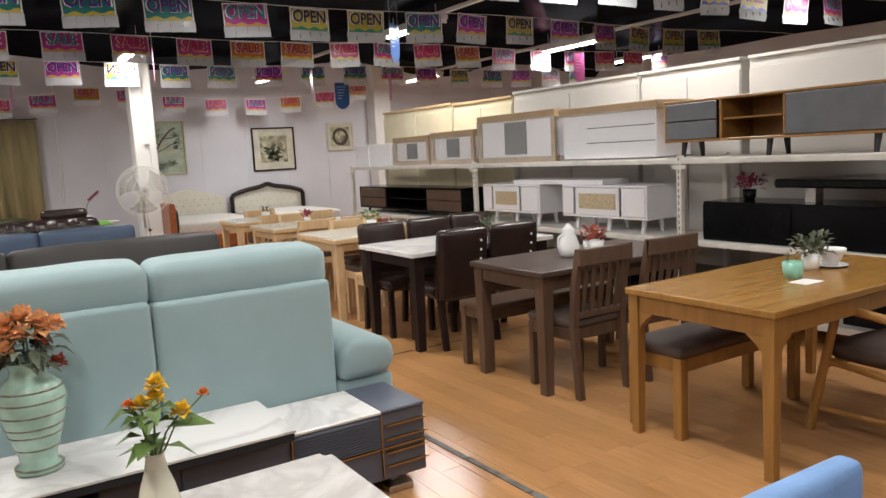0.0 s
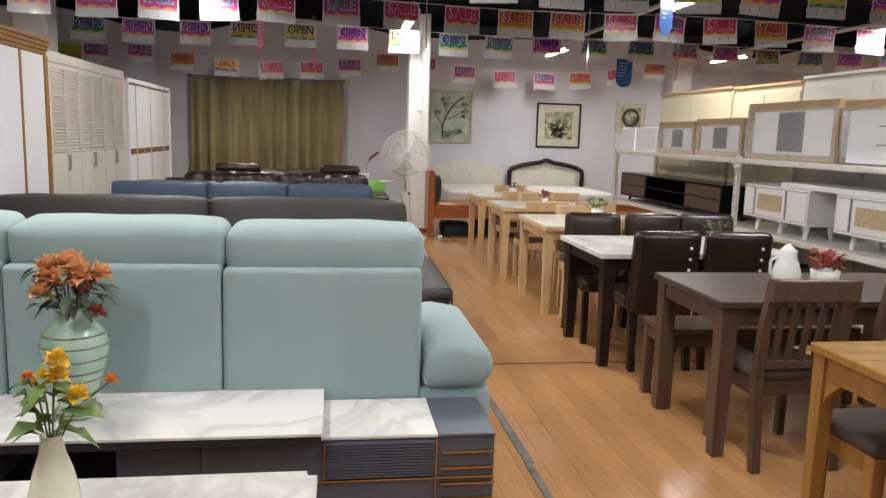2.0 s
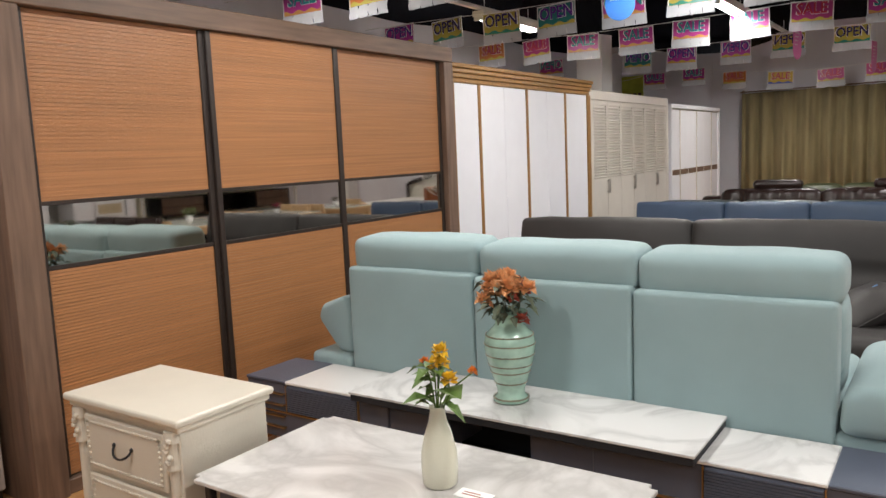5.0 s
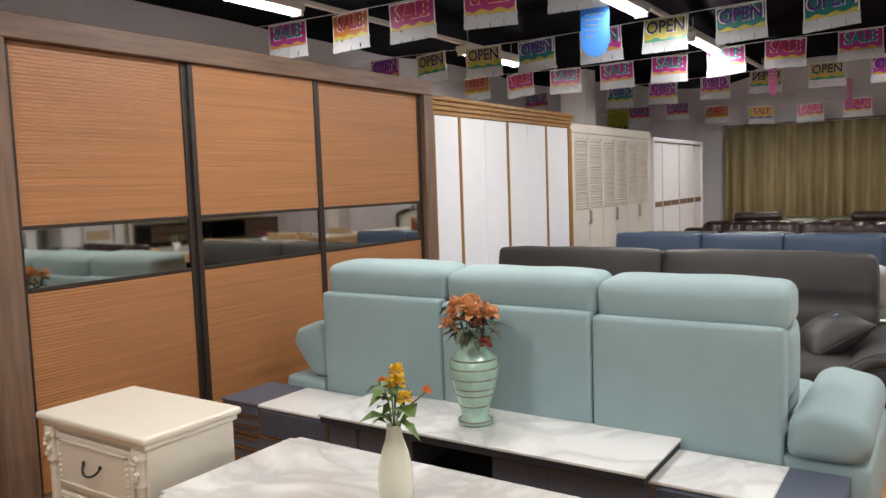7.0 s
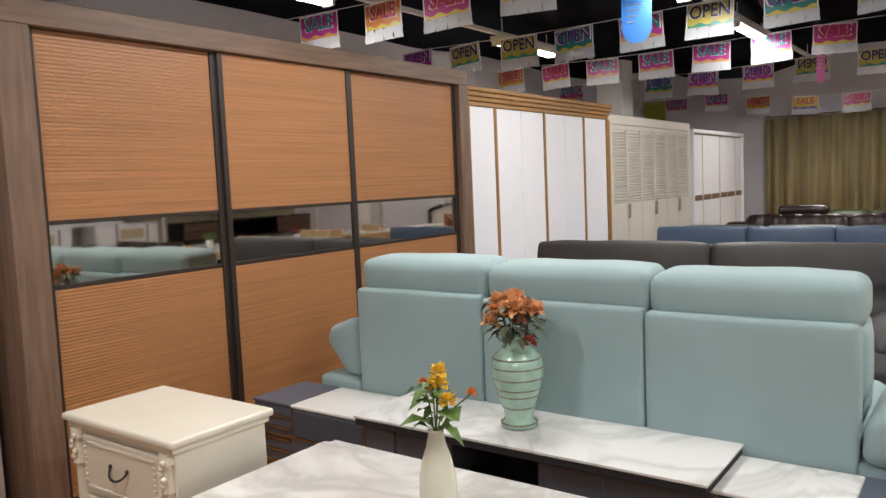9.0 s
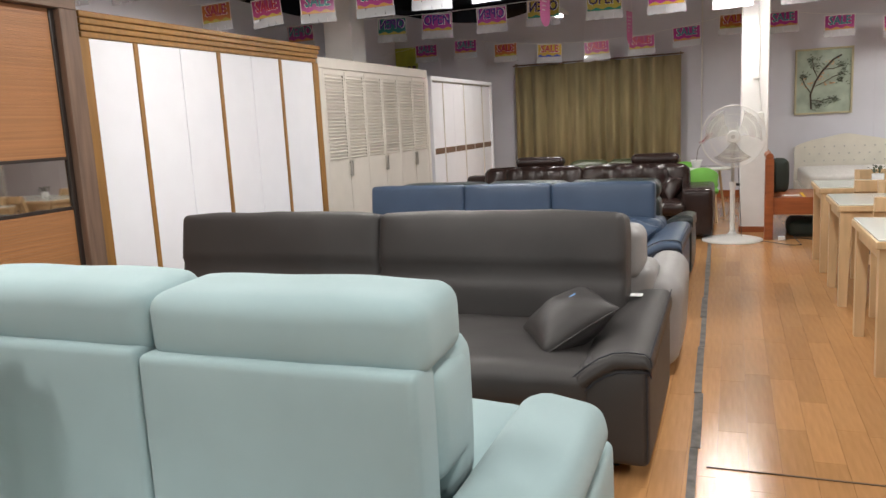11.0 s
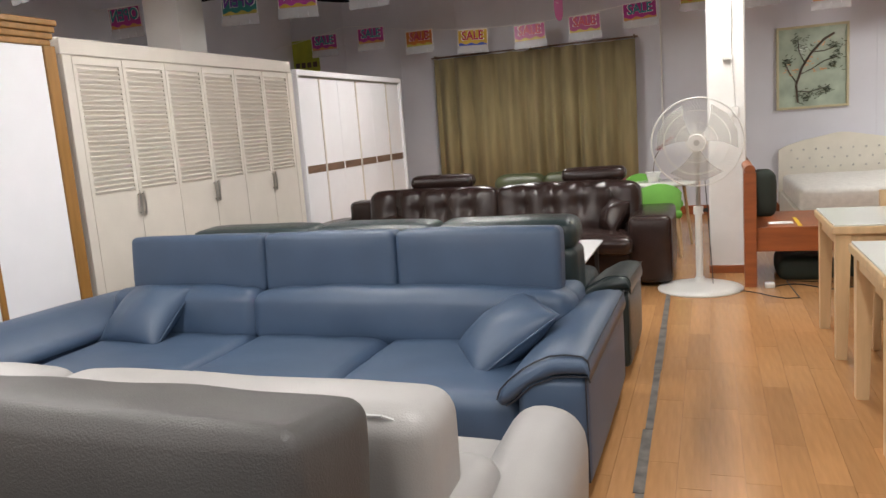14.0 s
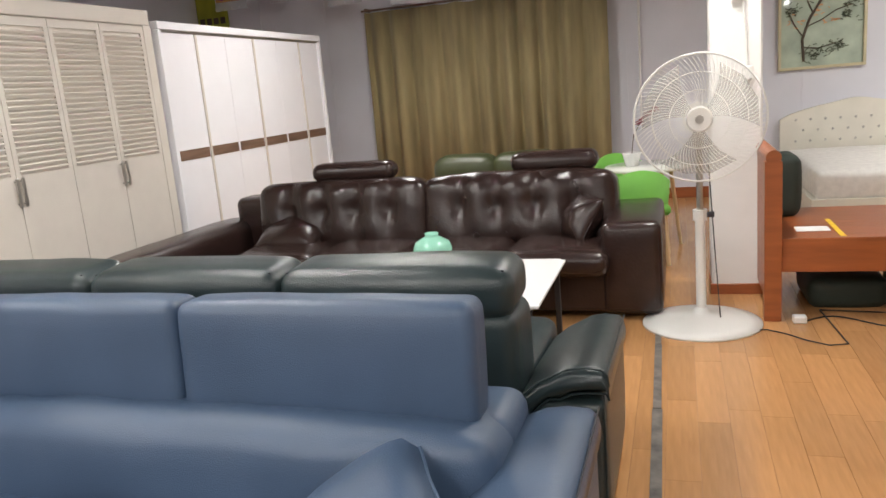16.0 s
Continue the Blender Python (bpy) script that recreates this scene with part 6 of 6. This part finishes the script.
def banner(word, k, flip, m):
    key = (word, k, flip)
    if key in PROTO:
        return copy_thing(PROTO[key], m)
    b = thing("banner", "%s %s printed plastic banner with a clear fringe" % (("yellow", "pink", "magenta", "mustard", "teal", "violet", "orange")[k], "mirrored" if flip else "bright"), "banner", "hanging sale banners")
    bg, tx, st = CARD_MATS[k]
    box("sheet", (-W / 2, W / 2, -0.001, 0.001, -H, 0), bg, b, bev=0)
    boxes("border", [(-W / 2, W / 2, -0.0022, -0.0012, -0.012, 0), (-W / 2, -W / 2 + 0.01, -0.0022, -0.0012, -H, -0.0125), (W / 2 - 0.01, W / 2, -0.0022, -0.0012, -H, -0.0125)], PAPER, b, bev=0)
    bm = bmesh.new()
    n = 16
    lo = [bm.verts.new((-W / 2 + 0.012 + (W - 0.024) * i / n, -0.0018, -H + 0.002)) for i in range(n + 1)]
    hi = [bm.verts.new((-W / 2 + 0.012 + (W - 0.024) * i / n, -0.0018, -H + 0.028 + 0.012 * math.sin(i * 1.1 + k))) for i in range(n + 1)]
    for i in range(n):
        bm.faces.new((lo[i], lo[i + 1], hi[i + 1], hi[i]))
    part("stripe", bm, st, b)
    for size, mat, yy in ((0.176, PAPER, -0.0032), (0.165, tx, -0.0052)):
        me = words(word, size).copy()
        me.materials.clear()
        me.materials.append(mat)
        t = new("lettering", me)
        t.parent = b
        t.matrix_basis = pose(0, yy, -0.088, 90, 0, 0) @ Matrix.Diagonal((-0.86 if flip else 0.86, 1.0, 1, 1))
        if mat is PAPER:
            t.name = "letter_edge"
    for j in range(4):
        bm = bmesh.new()
        a = -W / 2 - 0.008 + (W + 0.016) * j / 4
        v = []
        for q in range(4):
            z = -H - 0.10 * q / 3
            v.append([bm.verts.new((a + (W + 0.01) / 4 * i / 3, 0.008 * math.sin(q * 2 + i * 1.7 + j), z)) for i in range(4)])
        for r0, r1 in zip(v, v[1:]):
            for i in range(3):
                bm.faces.new((r0[i], r0[i + 1], r1[i + 1], r1[i]))
        part("fringe", bm, FRINGE, b, smooth=True)
    b.matrix_basis = m
    PROTO[key] = b
    return b


rnd = random.Random(21)


def hang(row_y, x, z):
    """Height of a banner string: the far one swags between its fixings."""
    if row_y > 14:
        return z + 0.045 * ((x + 2.3) % 5.0 - 2.5) ** 2
    return z + 0.02 * math.sin(x * 1.3)


ROWS_OF_BANNERS = [(5.0, -2.6, 9.4, 0.68, 2.99, "SALE", False), (7.05, -3.1, 9.6, 0.66, 2.96, "OPEN", False), (9.25, -3.2, 11, 0.68, 2.97, "SALE", False),
                   (11.1, -3.2, 11, 0.69, 2.90, "OPEN", True), (14.6, -2.72, 8.0, 0.745, 2.69, "SALE", False)]
for ry, xa, xb, step, z, word, mirrored in ROWS_OF_BANNERS:
    bm = bmesh.new()
    pts = []
    x = XL
    while x < XR + 0.3:
        pts.append((x, ry, hang(ry, x, z) + 0.004))
        x += 0.3
    add_path(bm, pts, 0.003, 4)
    tagged(part("banner_string", bm, PAPER), "thin white string carrying a row of banners", "string")
    x, i = xa, 0
    while x < xb:
        k = rnd.choice((3, 4, 5, 1, 3)) if word == "OPEN" else rnd.choice((0, 1, 2, 6, 1, 2))
        flip = mirrored and rnd.random() < 0.6
        banner(word, k, flip, pose(x, ry + rnd.uniform(-0.01, 0.01), hang(ry, x, z), rnd.uniform(-6, 6), rnd.uniform(-3, 3), rnd.uniform(-9, 9)))
        x += step * rnd.uniform(0.93, 1.07)
        i += 1

SIGNBLUE = material("blue sign board", (0.02, 0.10, 0.32), 0.3, vary=0.1)
SIGNPINK = material("pink sign board", (0.48, 0.10, 0.28), 0.3, vary=0.1)
for x, y, z, mat, rz in ((-0.15, 6.1, 2.95, SIGNBLUE, 8), (5.75, 11.2, 2.66, SIGNBLUE, -5), (4.75, 7.6, 2.93, SIGNBLUE, 35), (6.2, 10.4, 2.72, SIGNPINK, 70), (0.55, 9.9, 2.86, SIGNPINK, 78),
                         (1.15, 12.2, 2.80, SIGNPINK, 80), (8.2, 8.3, 2.78, SIGNPINK, 10), (4.9, 10.4, 2.75, SIGNPINK, 75), (2.6, 9.9, 2.95, SIGNPINK, 80)):
    s = thing("hanging_sign", "%s round ended plastic sign hung on thread" % ("blue" if mat is SIGNBLUE else "pink"), "sign", "hanging round signs")
    bm = bmesh.new()
    out = [(-0.12, 0), (0.12, 0), (0.12, -0.30)] + [(0.12 * math.cos(a), -0.30 - 0.12 * math.sin(a)) for a in [math.pi * k / 12 for k in range(1, 12)]] + [(-0.12, -0.30)]
    f = bm.faces.new([bm.verts.new((px, 0, pz)) for px, pz in out])
    bm.normal_update()
    bmesh.ops.solidify(bm, geom=[f], thickness=0.004)
    board = part("board", bm, mat, s)
    boxes("print_bar", [(-0.08, 0.07 - 0.02 * k, -0.0075, -0.0065, -0.076 - 0.045 * k, -0.065 - 0.045 * k) for k in range(5)], STEEL, board, bev=0)
    bm = bmesh.new()
    add_rod(bm, (-0.1, 0, 0), (-0.1, 0, 3.3 - z), 0.0015, n=4)
    add_rod(bm, (0.1, 0, 0), (0.1, 0, 3.3 - z), 0.0015, n=4)
    part("thread", bm, PAPER, s)
    s.matrix_basis = pose(x, y, z, 0, 0, rz)

# ---- floor planks ----
PW, PL = 0.125, 0.7
pm = bpy.data.meshes.new("plank")
bm = bmesh.new()
add_box(bm, 0.0006, PW - 0.0006, 0.0006, PL - 0.0006, -0.006, 0.0)
bm.to_mesh(pm)
bm.free()
pm.materials.append(FLOOR)
rnd = random.Random(9)
far = bmesh.new()
count = 0
for i in range(int((XR - XL) / PW) + 1):
    x = XL + i * PW
    y = YF - rnd.uniform(0, PL)
    while y < YB:
        near = 1.9 < x < 4.9 and 2.0 < y < 11.2
        if near and count < 300:
            p = new("plank", pm)
            p.location = (x, y, 0)
            p.parent = FLOOR_OB
            count += 1
        else:
            vs = [far.verts.new((px, py, 0)) for px, py in ((x + 0.0006, y + 0.0006), (x + PW - 0.0006, y + 0.0006), (x + PW - 0.0006, y + PL - 0.0006), (x + 0.0006, y + PL - 0.0006))]
            far.faces.new(vs)
        y += PL
rest = part("planks", far, FLOOR, FLOOR_OB, "honey laminate planks")
rest["kind"] = "stuff"
